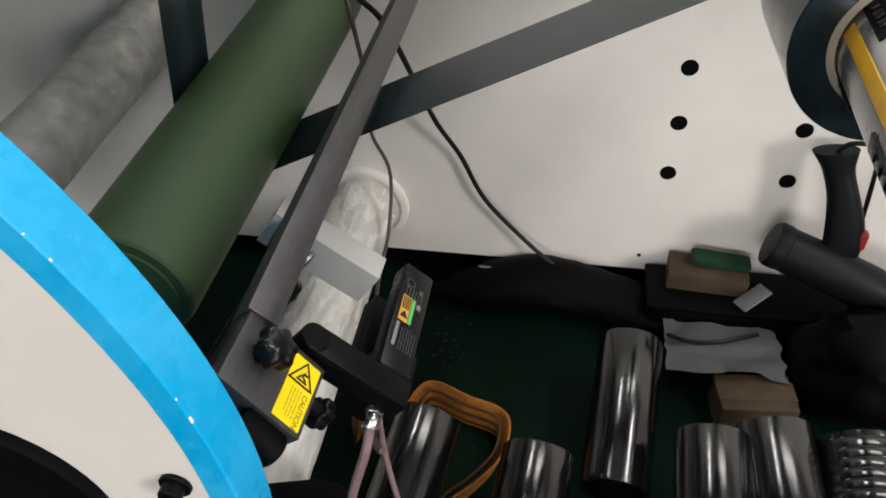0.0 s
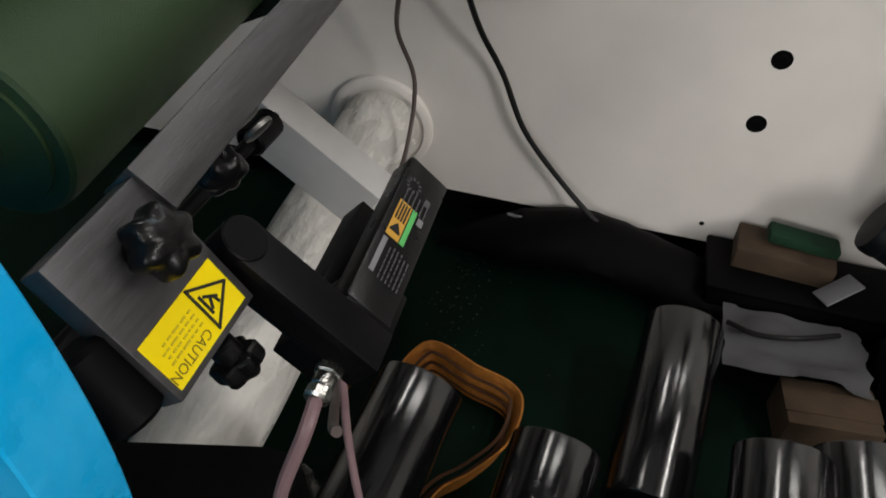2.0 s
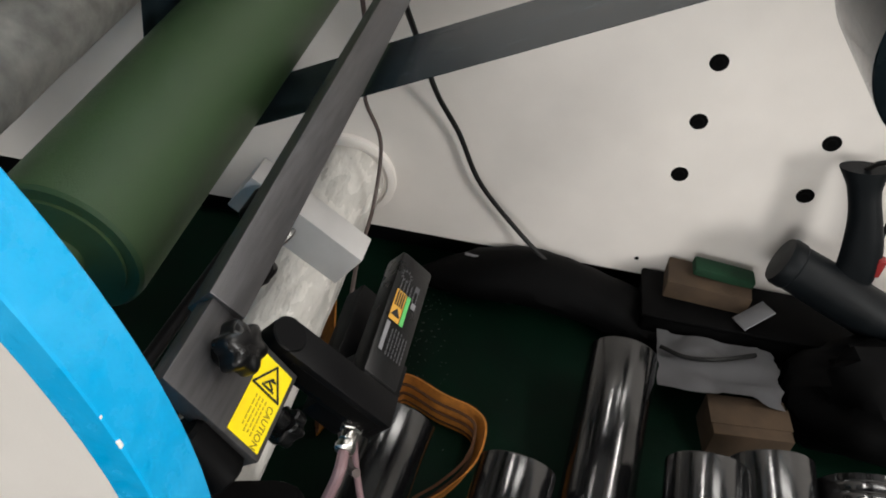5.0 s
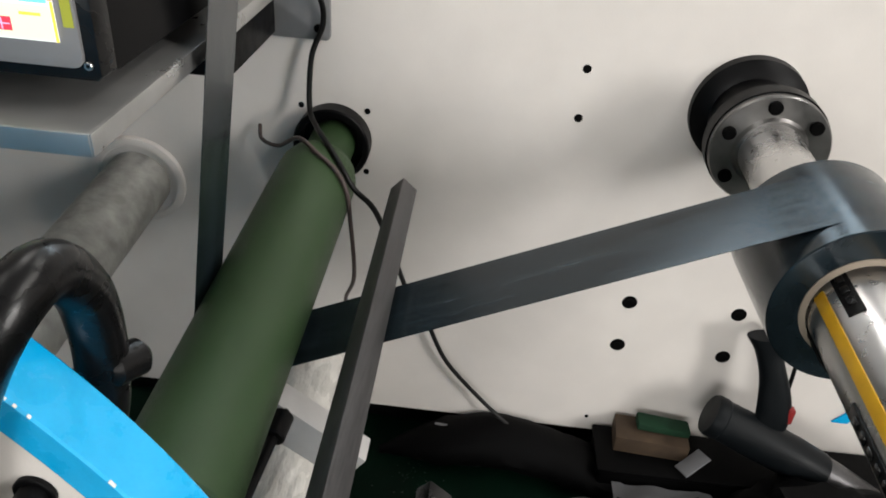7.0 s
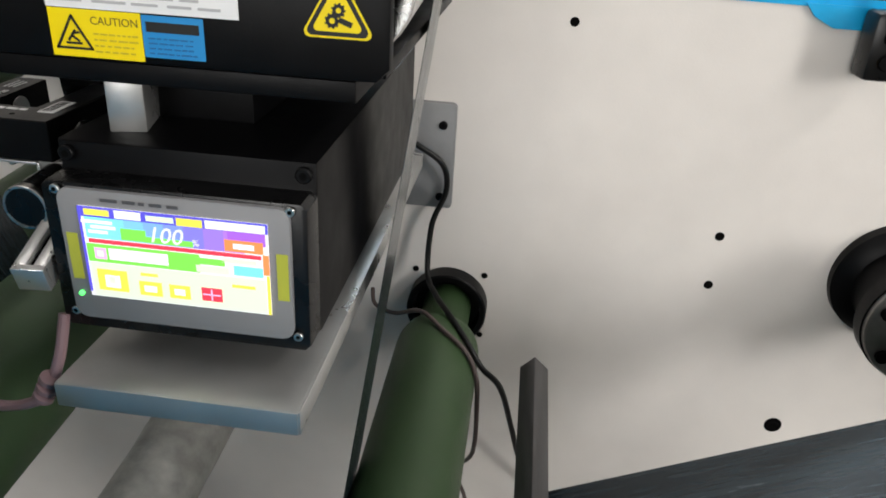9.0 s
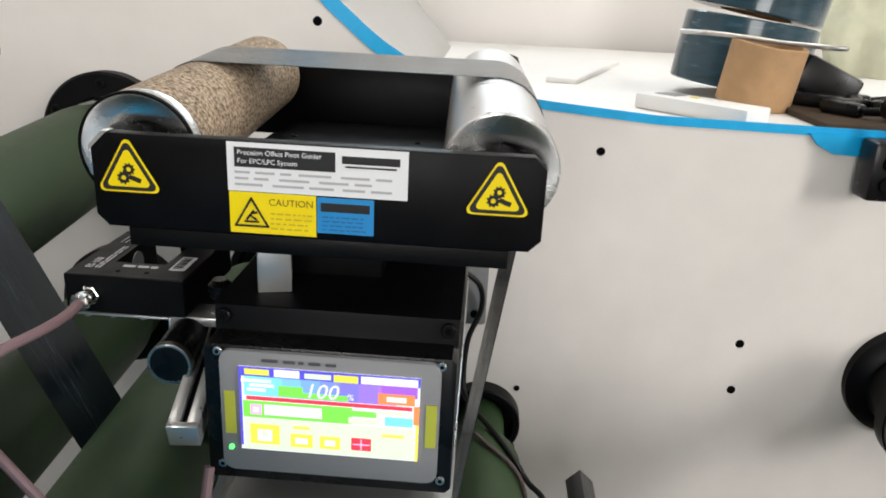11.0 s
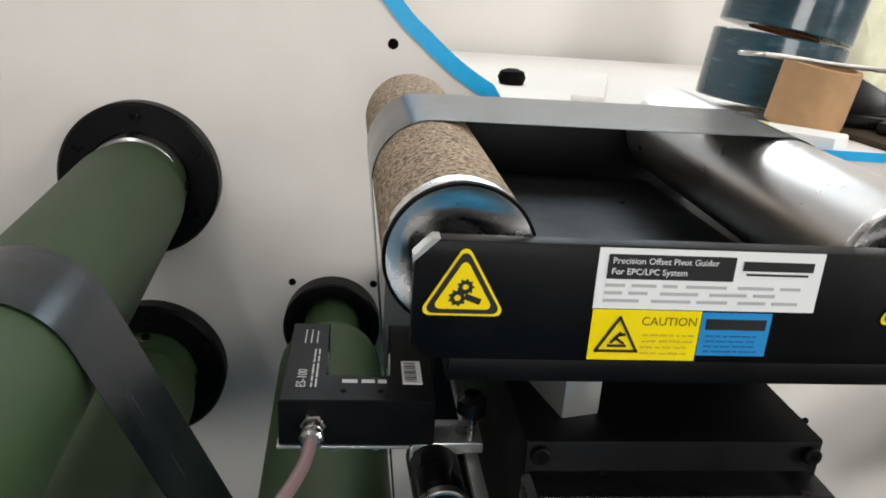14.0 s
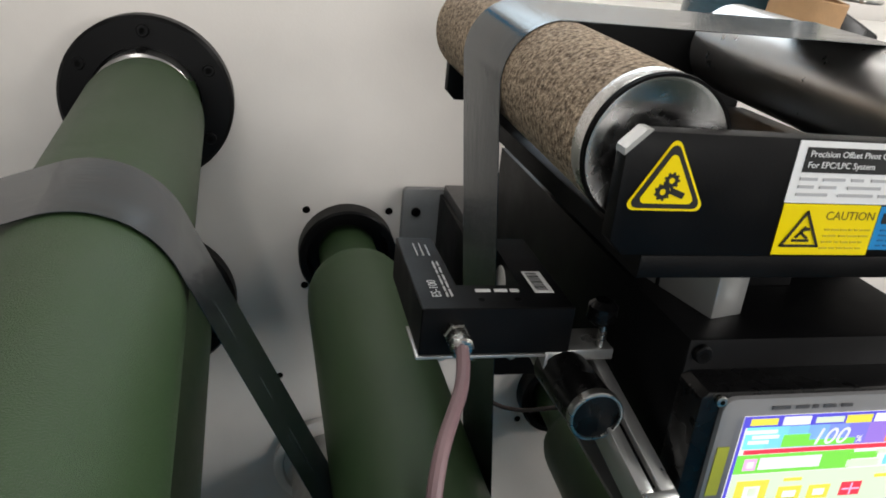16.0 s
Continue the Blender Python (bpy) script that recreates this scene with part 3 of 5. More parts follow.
# ---------------- unwind shaft at the right ----------------
def unwind_shaft():
    th = thing("air_shaft", "steel air expanding shaft with yellow strip on a black hub", "machine shaft")
    a, b = Vector((0.215, PY, 0.637)), Vector((0.198, 0.25, 0.622))
    L = (b - a).length
    bm = bmesh.new()
    add_lathe(bm, a, b, [(-0.002, 0.070), (0.012, 0.069), (0.020, 0.060), (0.024, 0.050), (0.072, 0.050), (0.082, 0.0655), (0.102, 0.0655)], 64)
    part("hub", bm, BLACK_ANODISED, th, "black turned bearing hub")
    bm = bmesh.new()
    add_lathe(bm, a, b, [(0.100, 0.0635), (0.110, 0.0640), (0.112, 0.0625), (0.112, 0.0400), (0.116, 0.0370), (0.116, 0.030)], 64)
    fl = part("clamp_flange", bm, HUB_STEEL, th, "dark steel clamping flange")
    d = (b - a).normalized()
    u, _, w = frame_along(d)
    for k in range(6):
        g = radians(20 + 60 * k)
        p = a + d * 0.1115 + (u * math.cos(g) + w * math.sin(g)) * 0.0515
        screw_head(fl, p, d, 0.0075, HOLE_DARK, "bolt")
    bm = bmesh.new()
    add_lathe(bm, a, b, [(0.105, 0.0335), (0.265, 0.0335), (0.270, 0.0385), (L - 0.004, 0.0385), (L, 0.036), (L, 0)], 64)
    part("shaft_body", bm, TURNED_STEEL, th, "polished steel shaft body")
    for k, (mat, name, w_) in enumerate(((YELLOW_STRIP, "strip", 0.010), (BLACK_ANODISED, "expander", 0.0)) * 4):
        g = radians(90 * (k // 2) + (20 if k % 2 == 0 else 48))
        out = u * math.cos(g) + w * math.sin(g)
        tan = -u * math.sin(g) + w * math.cos(g)
        rot = Matrix((tan, d, out)).transposed()
        if name == "strip":
            bm = bmesh.new()
            add_box(bm, a + d * 0.52 + out * 0.0385, (w_, 0.24, 0.002), 0.0005, rot)
            part("strip", bm, mat, th, "yellow rubber strip")
        else:
            for s, lag in ((0.388, 0), (0.555, 56)):
                h = g - radians(lag)
                out, tan = u * math.cos(h) + w * math.sin(h), -u * math.sin(h) + w * math.cos(h)
                rot = Matrix((tan, d, out)).transposed()
                bm = bmesh.new()
                add_box(bm, a + d * s + out * 0.0385, (0.013, 0.105, 0.003), 0.0012, rot)
                e = part("expander", bm, mat, th, "black expanding key")
                for j in range(7):
                    bm = bmesh.new()
                    add_box(bm, a + d * (s - 0.039 + 0.013 * j) + out * 0.0402, (0.006, 0.008, 0.0022), 0.0006, rot)
                    part("tooth", bm, BLACK_PLASTIC, e)
    return th


unwind_shaft()
RX = (0.2065, 0.630)   # axis of the shaft at the tape's place
bm = bmesh.new()
add_lathe(bm, (RX[0], 0.620, RX[1]), (RX[0], 0.480, RX[1]), [(0.0, 0.046), (0.0, 0.0715), (0.119, 0.0715), (0.120, 0.0705), (0.120, 0.047)], 72, False)
roll = thing("tape_roll", "wide roll of dark slate tape on a cardboard core", "tape roll")
part("winding", bm, TAPE_DARK, roll, "dark glossy wound tape")
bm = bmesh.new()
add_lathe(bm, (RX[0], 0.622, RX[1]), (RX[0], 0.478, RX[1]), [(0.0, 0.0425), (0.0, 0.0475), (0.123, 0.0475), (0.124, 0.0425), (0.110, 0.0415)], 64, False)
part("core", bm, CORE_BOARD, roll, "dull brown paper core ring")

# ---------------- the running tape ----------------
TY0, TY1 = 0.519, 0.600
GL, GR = (-0.487, 0.974), (-0.302, 0.974)   # axes of the web guide's rollers at their near ends
G_DX, G_DZ = -0.03, 0.050                  # their slope along y
G_Y = 0.4165


def tangent(c0, r0, c1, r1, s0, s1):
    """Tangent points of a line from circle 0 to circle 1; s: +1 if the circle lies to the left of the way."""
    d = Vector((c1[0] - c0[0], c1[1] - c0[1]))
    D = d.length
    u = d / D
    k = (s1 * r1 - s0 * r0) / D
    n0 = Vector((-u.y, u.x))
    h = math.sqrt(max(1 - k * k, 0))
    n = Vector((n0.x * h + u.x * k, n0.y * h + u.y * k))
    return (c0[0] - n.x * s0 * r0, c0[1] - n.y * s0 * r0), (c1[0] - n.x * s1 * r1, c1[1] - n.y * s1 * r1)


def wrap(c, r, p, q, turn):
    """Points of the arc from p to q round c; turn +1 counter-clockwise in (x, z)."""
    a = math.degrees(math.atan2(p[1] - c[1], p[0] - c[0]))
    b = math.degrees(math.atan2(q[1] - c[1], q[0] - c[0]))
    if turn > 0:
        while b < a:
            b += 360
    else:
        while b > a:
            b -= 360
    return arc(c[0], c[1], r, a, b, max(int(abs(b - a) / 5), 2))


def wrap_n(c, r, p, q, turn, n=30):
    """The same number of points for every arc."""
    pts = wrap(c, r, p, q, turn)
    a = math.atan2(pts[0][1] - c[1], pts[0][0] - c[0])
    b = math.atan2(pts[-1][1] - c[1], pts[-1][0] - c[0])
    if turn > 0 and b < a:
        b += math.tau
    if turn < 0 and b > a:
        b -= math.tau
    return arc(c[0], c[1], r, math.degrees(a), math.degrees(b), n)


def tape_path(stations):
    """stations: (centre, radius, turn) in the order in which the tape runs."""
    out = []
    ends = []
    for (c0, r0, t0), (c1, r1, t1) in zip(stations, stations[1:]):
        ends.append(tangent(c0, r0, c1, r1, t0, t1))
    for i, (p, q) in enumerate(ends):
        if i == 0:
            out.append(p)
        out.append(q) if i == len(ends) - 1 else out.extend(wrap_n(stations[i + 1][0], stations[i + 1][1], q, ends[i + 1][0], stations[i + 1][2]))
    return out


T = 0.0006


def on_axis(c, end, y):
    k = (PY - y) / (PY - end[1])
    return (c[0] + (end[0] - c[0]) * k, c[1] + (end[2] - c[1]) * k)


def guide_axis(c, y):
    return (c[0] + G_DX * (y - G_Y), c[1] + G_DZ * (y - G_Y))


def tape_stations(y):
    a = on_axis(AX, A_END, y)
    d = on_axis(DX, D_END, y)
    c = on_axis(CX, C_END, y)
    return [(RX, 0.0716, +1), (a, 0.0474 + T, -1), (guide_axis(GR, y), 0.030 + T, +1), (guide_axis(GL, y), 0.030 + T, +1), (d, 0.0475 + T * 2, -1), (c, 0.0500 + T * 3, +1), ((-1.5, 0.70), 0.05, -1)]


def running_tape():
    near, far = tape_path(tape_stations(TY0)), tape_path(tape_stations(TY1))
    bm = bmesh.new()
    rows = []
    for i in range(len(near)):
        row = []
        for side in (1, -1):
            for path, y in ((near, TY0), (far, TY1 - 0.011 * min(max(i / 30 - 0.5, 0), 1))):
                a, b = path[max(i - 1, 0)], path[min(i + 1, len(path) - 1)]
                d = Vector((b[0] - a[0], b[1] - a[1])).normalized()
                row.append(bm.verts.new((path[i][0] - d.y * 0.0002 * side, y, path[i][1] + d.x * 0.0002 * side)))
        rows.append([row[0], row[1], row[3], row[2]])
    for a, b in zip(rows, rows[1:]):
        for k in range(4):
            bm.faces.new((a[k], a[(k + 1) % 4], b[(k + 1) % 4], b[k]))
    bm.faces.new(rows[0]), bm.faces.new(rows[-1])
    return solid("running_tape", bm, TAPE_DARK, "dark slate tape threaded over the rollers", "tape")


running_tape()

XZ = Matrix(((1, 0, 0), (0, 0, -1), (0, 1, 0)))   # stickers on faces that look towards -y


def face(x, y, z):
    return Matrix.Translation((x, y, z)) @ XZ.to_4x4()


# ---------------- web guide ----------------
def guide_roller_part(th, c, name, cover, label):
    r = 0.030
    y0, y1 = G_Y, 0.672
    far = (c[0] + G_DX * (y1 - y0), y1, c[1] + G_DZ * (y1 - y0))
    bm = bmesh.new()
    prof = [(0.004, r * 0.9), (0.004, r), (y1 - y0 - 0.004, r), (y1 - y0 - 0.004, r * 0.9)]
    if cover is CORK_GRIT:
        prof = [(0.012, r * 0.94), (0.012, r)] + [(0.012 + (y1 - y0 - 0.016) * k / 8, r) for k in range(1, 9)] + [(y1 - y0 - 0.004, r * 0.9)]
    add_lathe(bm, (c[0], y0, c[1]), far, prof, 72)
    ob = part(name, bm, cover, th, label)
    bm = bmesh.new()
    add_lathe(bm, (c[0], y0, c[1]), far, [(0.0035, r * 0.36), (0.003, r * 0.42), (0.0005, r * 0.90), (0.0005, r * 0.965), (0.002, r * 0.99), (0.0125, r * 0.995)], 72, False)
    part("end_face", bm, END_STEEL, ob, "bright turned end face")
    if cover is CORK_GRIT:
        bm = bmesh.new()
        add_lathe(bm, (c[0], y0, c[1]), far, [(0.0008, r * 0.955), (-0.0002, r * 0.97), (-0.0002, r * 1.005), (0.0022, r * 1.012)], 72, False)
        part("seal_ring", bm, BLACK_RUBBER, ob)
    bm = bmesh.new()
    add_lathe(bm, (c[0], y0 - 0.004, c[1]), far, [(0, 0), (0, r * 0.30), (0.003, r * 0.36), (0.008, r * 0.37)], 32, False)
    part("bearing_cap", bm, BLACK_RUBBER, ob)
    return ob


def screen_picture(th):
    """What the lit display shows, in small glowing fields."""
    m = face(-0.3845, 0.3965, 0.8415)
    G = {n: glowing("lit_" + n, c, 1.15) for n, c in dict(white=(0.95, 0.95, 0.98), red=(0.95, 0.06, 0.10), yellow=(0.95, 0.85, 0.10), green=(0.25, 0.85, 0.10), blue=(0.12, 0.10, 0.75),
                                                       cyan=(0.25, 0.80, 0.95), violet=(0.45, 0.15, 0.80), orange=(1.0, 0.32, 0.10), pink=(0.95, 0.55, 0.85), pale=(0.80, 0.92, 0.70)).items()}
    w, h = 0.0965, 0.0505
    for k in range(8):
        G["fade_%d" % k] = glowing("lit_fade", colorsys.hsv_to_rgb(0.50 + 0.035 * k, 0.72, 0.95 - 0.02 * k), 1.15)
    fields = [("white", 0, 0, w, h, 0), ("blue", 0, 0.0225, w, 0.0055, 1), ("yellow", -0.0385, 0.0225, 0.013, 0.0032, 2), ("white", -0.0225, 0.0225, 0.0135, 0.0042, 2), ("pale", -0.0060, 0.0222, 0.014, 0.0028, 2),
              ("yellow", 0.0090, 0.0220, 0.013, 0.0040, 2), ("white", 0.0320, 0.0222, 0.030, 0.0042, 2), ("violet", 0.0375, 0.0165, 0.019, 0.0066, 2)]
    fields += [("fade_%d" % k, -0.0405 + 0.0102 * k, 0.0140, 0.0102, 0.0114, 1) for k in range(8)]
    fields += [("white", -0.0390 + 0.003 * (k % 2), 0.0175 - 0.0027 * k, 0.016 - 0.003 * k, 0.0016, 3) for k in range(3)]
    fields += [("green", -0.0205, 0.0122, 0.0130, 0.0062, 3), ("green", -0.0020, 0.0105, 0.0240, 0.0030, 3), ("orange", 0.0360, 0.0122, 0.0195, 0.0062, 3), ("white", 0.0360, 0.0122, 0.0105, 0.0028, 4),
               ("red", 0.0000, 0.0070, 0.0890, 0.0021, 3), ("blue", -0.0476, 0.0010, 0.0013, 0.0470, 2), ("yellow", 0.0475, -0.0140, 0.0015, 0.0220, 2), ("orange", 0.0468, 0.0030, 0.0030, 0.0110, 2),
               ("green", -0.0170, 0.0000, 0.0590, 0.0100, 1), ("white", -0.0195, 0.0002, 0.0310, 0.0062, 2), ("pink", -0.0395, 0.0000, 0.0062, 0.0062, 2), ("white", -0.0395, 0.0000, 0.0030, 0.0030, 3),
               ("green", 0.0180, 0.0018, 0.0150, 0.0034, 2), ("pale", 0.0190, -0.0025, 0.0170, 0.0038, 2), ("cyan", 0.0375, -0.0015, 0.0150, 0.0052, 2), ("pale", 0.0330, 0.0035, 0.0180, 0.0026, 2),
               ("pale", 0.0000, -0.0150, 0.0920, 0.0190, 1), ("yellow", -0.0350, -0.0150, 0.0160, 0.0120, 2), ("white", -0.0350, -0.0155, 0.0078, 0.0070, 3), ("pale", -0.0350, -0.0145, 0.0036, 0.0040, 4),
               ("yellow", -0.0150, -0.0175, 0.0120, 0.0080, 2), ("white", -0.0150, -0.0175, 0.0066, 0.0034, 3), ("yellow", 0.0005, -0.0175, 0.0110, 0.0076, 2), ("white", 0.0005, -0.0175, 0.0056, 0.0034, 3),
               ("yellow", -0.0150, -0.0095, 0.0090, 0.0016, 2), ("red", 0.0175, -0.0170, 0.0108, 0.0076, 2), ("pink", 0.0175, -0.0170, 0.0092, 0.0007, 3), ("pink", 0.0175, -0.0170, 0.0007, 0.0064, 3), ("yellow", 0.0345, -0.0105, 0.0120, 0.0016, 2)]
    first = None
    for name, x, y, fw, fh, layer in fields:
        bm = bmesh.new()
        flat(bm, m, fw, fh, x, y, 0.0003 * layer)
        ob = part("screen" if first is None else "screen_field", bm, G[name], first or th, "lit colour touch screen" if first is None else "")
        first = first or ob
    slant = Matrix.Identity(4)
    slant[0][1] = 0.25
    lettering("100", 0.0122, m @ Matrix.Translation((-0.0135, 0.0098, 0)) @ slant, G["white"], first, "lettering", lift=0.0014)
    lettering("%", 0.0050, m @ Matrix.Translation((0.0100, 0.0100, 0)), G["white"], first, "lettering", lift=0.0014)
    return first


def web_guide():
    th = thing("web_guide", "black web guide with cork roller, steel roller and warning stickers", "web guide")
    y0 = 0.405
    out = [(-0.5055, 0.943), (-0.4995, 0.937), (-0.286, 0.937), (-0.280, 0.943), (-0.280, 0.979), (-0.286, 0.985), (-0.4995, 0.985), (-0.5055, 0.979)]
    bm = bmesh.new()
    add_plate(bm, out, y0, y0 + 0.008, 0.0008)
    fp = part("front_plate", bm, BLACK_ANODISED, th, "black plate with stickers")
    bm = bmesh.new()
    add_plate(bm, [(-0.5062, 0.9785), (-0.4992, 0.9857), (-0.4965, 0.9857), (-0.5062, 0.976)], y0 - 0.0004, y0 + 0.0075)
    part("worn_corner", bm, SHEET_METAL, fp, "bare metal worn corner")
    bm = bmesh.new()
    add_plate(bm, [(x - 0.006, z + 0.012 if z > 0.96 else z) for x, z in out], 0.675, 0.683, 0.0008)
    part("back_plate", bm, BLACK_ANODISED, th)
    bm = bmesh.new()
    add_plate(bm, [(-0.4905, 0.9265), (-0.2955, 0.9265), (-0.2955, 0.9365), (-0.4905, 0.9365)], 0.407, 0.680, 0.0006)
    part("carriage", bm, BLACK_ANODISED, th)
    bm = bmesh.new()
    add_box(bm, (-0.394, 0.542, 0.9435), (0.150, 0.256, 0.013), 0.0015)
    cov = part("inner_cover", bm, BLACK_ANODISED, th)
    for x, y in ((-0.447, 0.445), (-0.424, 0.448), (-0.452, 0.60), (-0.36, 0.60), (-0.40, 0.445)):
        screw_head(cov, (x, y, 0.9495), (0, 0, 1), 0.0022, BLACK_PLASTIC)
    bm = bmesh.new()
    add_box(bm, (-0.306, 0.543, 0.9400), (0.046, 0.258, 0.0066), 0.0008)
    part("tray", bm, BLACK_ANODISED, th, "black tray under the steel roller")
    guide_roller_part(th, GL, "cork_roller", CORK_GRIT, "roller with a coarse brown cork grit cover")
    guide_roller_part(th, GR, "steel_roller", TURNED_STEEL, "polished steel roller")
    # stickers of the front plate
    m = face(-0.393, y0 - 0.0003, 0.9605)
    warning_triangle(fp, face(-0.4868, y0 - 0.0004, 0.9652), 0.030, 0, 0)
    warning_triangle(fp, face(-0.3030, y0 - 0.0004, 0.9650), 0.030, 0, 0)
    bm = bmesh.new()
    flat(bm, m, 0.0895, 0.0245, 0.0010, 0.0115)
    lab = part("type_label", bm, STICKER_WHITE, fp, "white type label with black title bar")
    bm = bmesh.new()
    flat(bm, m, 0.050, 0.0098, -0.0150, 0.0165, 0.0004)
    part("title_bar", bm, INK, lab)
    lettering("Precision Offset Pivot Guider", 0.0035, m @ Matrix.Translation((-0.0385, 0.0178, 0)), STICKER_WHITE, lab, lift=0.0007)
    lettering("For EPC/LPC System", 0.0035, m @ Matrix.Translation((-0.0385, 0.0135, 0)), STICKER_WHITE, lab, lift=0.0007)
    bm = bmesh.new()
    flat(bm, m, 0.0285, 0.0038, 0.0275, 0.0180, 0.0004)
    flat(bm, m, 0.0250, 0.0008, 0.0275, 0.0146, 0.0004)
    part("maker_mark", bm, INK, lab, "dark plain maker's mark")
    bm = bmesh.new()
    bars(bm, m, 3, -0.040, 0.0090, 0.078, 0.0031, 0.0012, 4)
    part("fine_print", bm, INK_GREY, lab)
    bm = bmesh.new()
    flat(bm, m, 0.0437, 0.0213, -0.0215, -0.0118)
    yel = part("caution_label", bm, STICKER_YELLOW, fp, "yellow caution label")
    caution_outline(yel, m, 0.0150, -0.0322, -0.0125)
    lettering("CAUTION", 0.0050, m @ Matrix.Translation((-0.0236, -0.0074, 0)), INK_BROWN, yel, lift=0.0003)
    bm = bmesh.new()
    bars(bm, m, 4, -0.0225, -0.0115, 0.021, 0.0026, 0.0008, 7)
    part("fine_print", bm, INK_OCHRE, yel)
    bm = bmesh.new()
    flat(bm, m, 0.0285, 0.0185, 0.0150, -0.0108)
    blu = part("notice_label", bm, STICKER_BLUE, fp, "blue notice label")
    bm = bmesh.new()
    flat(bm, m, 0.0245, 0.0044, 0.0150, -0.0065, 0.0004)
    part("title_bar", bm, INK, blu)
    bm = bmesh.new()
    bars(bm, m, 4, 0.0035, -0.0115, 0.022, 0.0022, 0.0006, 9)
    part("fine_print", bm, material("deep_blue_ink", (0.015, 0.13, 0.32), 0.5), blu)
    # base box and pivot
    bm = bmesh.new()
    add_plate(bm, [(-0.4525, 0.795), (-0.3175, 0.795), (-0.3175, 0.892), (-0.4525, 0.892)], 0.418, 0.72, 0.002)
    base = part("base_box", bm, BLACK_ANODISED, th, "black painted steel base box")
    for x in (-0.4465, -0.3235):
        screw_head(base, (x, 0.4175, 0.886), (0, -1, 0), 0.0042, BLACK_ANODISED)
    bm = bmesh.new()
    add_box(bm, (-0.430, 0.462, 0.909), (0.019, 0.05, 0.034), 0.001, Matrix.Rotation(radians(14), 3, "Z"))
    part("pivot_block", bm, SHEET_METAL, th, "grey aluminium pivot block")
    bm = bmesh.new()
    add_box(bm, (-0.405, 0.55, 0.909), (0.075, 0.16, 0.034), 0.001)
    part("slide_block", bm, BLACK_ANODISED, th)
    # controller
    bm = bmesh.new()
    add_plate(bm, [(-0.453, 0.797), (-0.450, 0.794), (-0.3205, 0.794), (-0.3175, 0.797), (-0.3175, 0.874), (-0.3205, 0.877), (-0.450, 0.877), (-0.453, 0.874)], 0.400, 0.4185, 0.0012)
    con = part("controller", bm, BLACK_PLASTIC, th, "black controller housing")
    bm = bmesh.new()
    cxb, czb, hw, hh, rr = -0.3845, 0.8385, 0.0590, 0.0365, 0.006
    pts = []
    for sx, sz, a in ((1, 1, 0), (-1, 1, 90), (-1, -1, 180), (1, -1, 270)):
        pts += arc(cxb + sx * (hw - rr), czb + sz * (hh - rr), rr, a, a + 90, 5)
    add_plate(bm, pts, 0.3972, 0.4002, 0.0004)
    bez = part("bezel", bm, BEZEL_GREY, con, "grey membrane bezel")
    bm = bmesh.new()
    bars(bm, face(-0.3845, 0.3971, 0.8705), 1, -0.036, 0.0, 0.046, 0.0, 0.0016, 6)
    part("bezel_print", bm, INK_DIM, bez)
    for x in (-0.4385, -0.3298):
        bm = bmesh.new()
        flat(bm, face(x, 0.3969, 0.838), 0.0058, 0.026)
        part("keypad_strip", bm, BEZEL_STRIP, con, "olive yellow keypad strip")
    bm = bmesh.new()
    add_rod(bm, (-0.4385, 0.3971, 0.8165), (-0.4385, 0.3962, 0.8165), 0.0014, 12)
    part("status_light", bm, glowing("lit_green", (0.1, 1.0, 0.15), 3.0), con, "glowing green status light")
    for x, z in ((-0.4445, 0.8735), (-0.3255, 0.8735), (-0.4445, 0.8045), (-0.3235, 0.8035)):
        screw_head(con, (x, 0.3995, z), (0, -1, 0), 0.0025, BARE_STEEL)
    screen_picture(th)
    # shelf with turned-down lips
    bm = bmesh.new()
    add_box(bm, (-0.3835, 0.585, 0.7715), (0.131, 0.418, 0.0025), 0.0004)
    add_box(bm, (-0.3835, 0.3762, 0.7655), (0.131, 0.0022, 0.0140), 0.0004)
    add_box(bm, (-0.3179, 0.585, 0.7655), (0.0022, 0.418, 0.0140), 0.0004)
    part("shelf", bm, SHEET_METAL, th, "galvanised sheet-metal shelf with lips")
    # arm and mounting plate on the machine panel
    bm = bmesh.new()
    add_box(bm, (-0.410, 0.805, 0.7375), (0.100, 0.168, 0.115), 0.002)
    part("arm", bm, BLACK_ANODISED, th, "dark arm between base box and panel")
    bm = bmesh.new()
    pts = []
    for sx, sz, a in ((1, 1, 0), (-1, 1, 90), (-1, -1, 180), (1, -1, 270)):
        pts += arc(-0.396 + sx * 0.097, 0.7375 + sz * 0.057, 0.005, a, a + 90, 4)
    add_plate(bm, pts, PY - 0.009, PY - 0.0005, 0.0008)
    mp = part("mounting_plate", bm, PLATE_GREY, th, "grey steel mounting plate")
    for x in (-0.484, -0.308):
        for z in (0.69, 0.775):
            screw_head(mp, (x, PY - 0.0085, z), (0, -1, 0), 0.005, BLACK_ANODISED)
    bm = bmesh.new()
    add_box(bm, (-0.427, 0.80, 0.795), (0.06, 0.17, 0.022), 0.0015)
    part("upper_arm", bm, GREY_BAR, th)


web_guide()


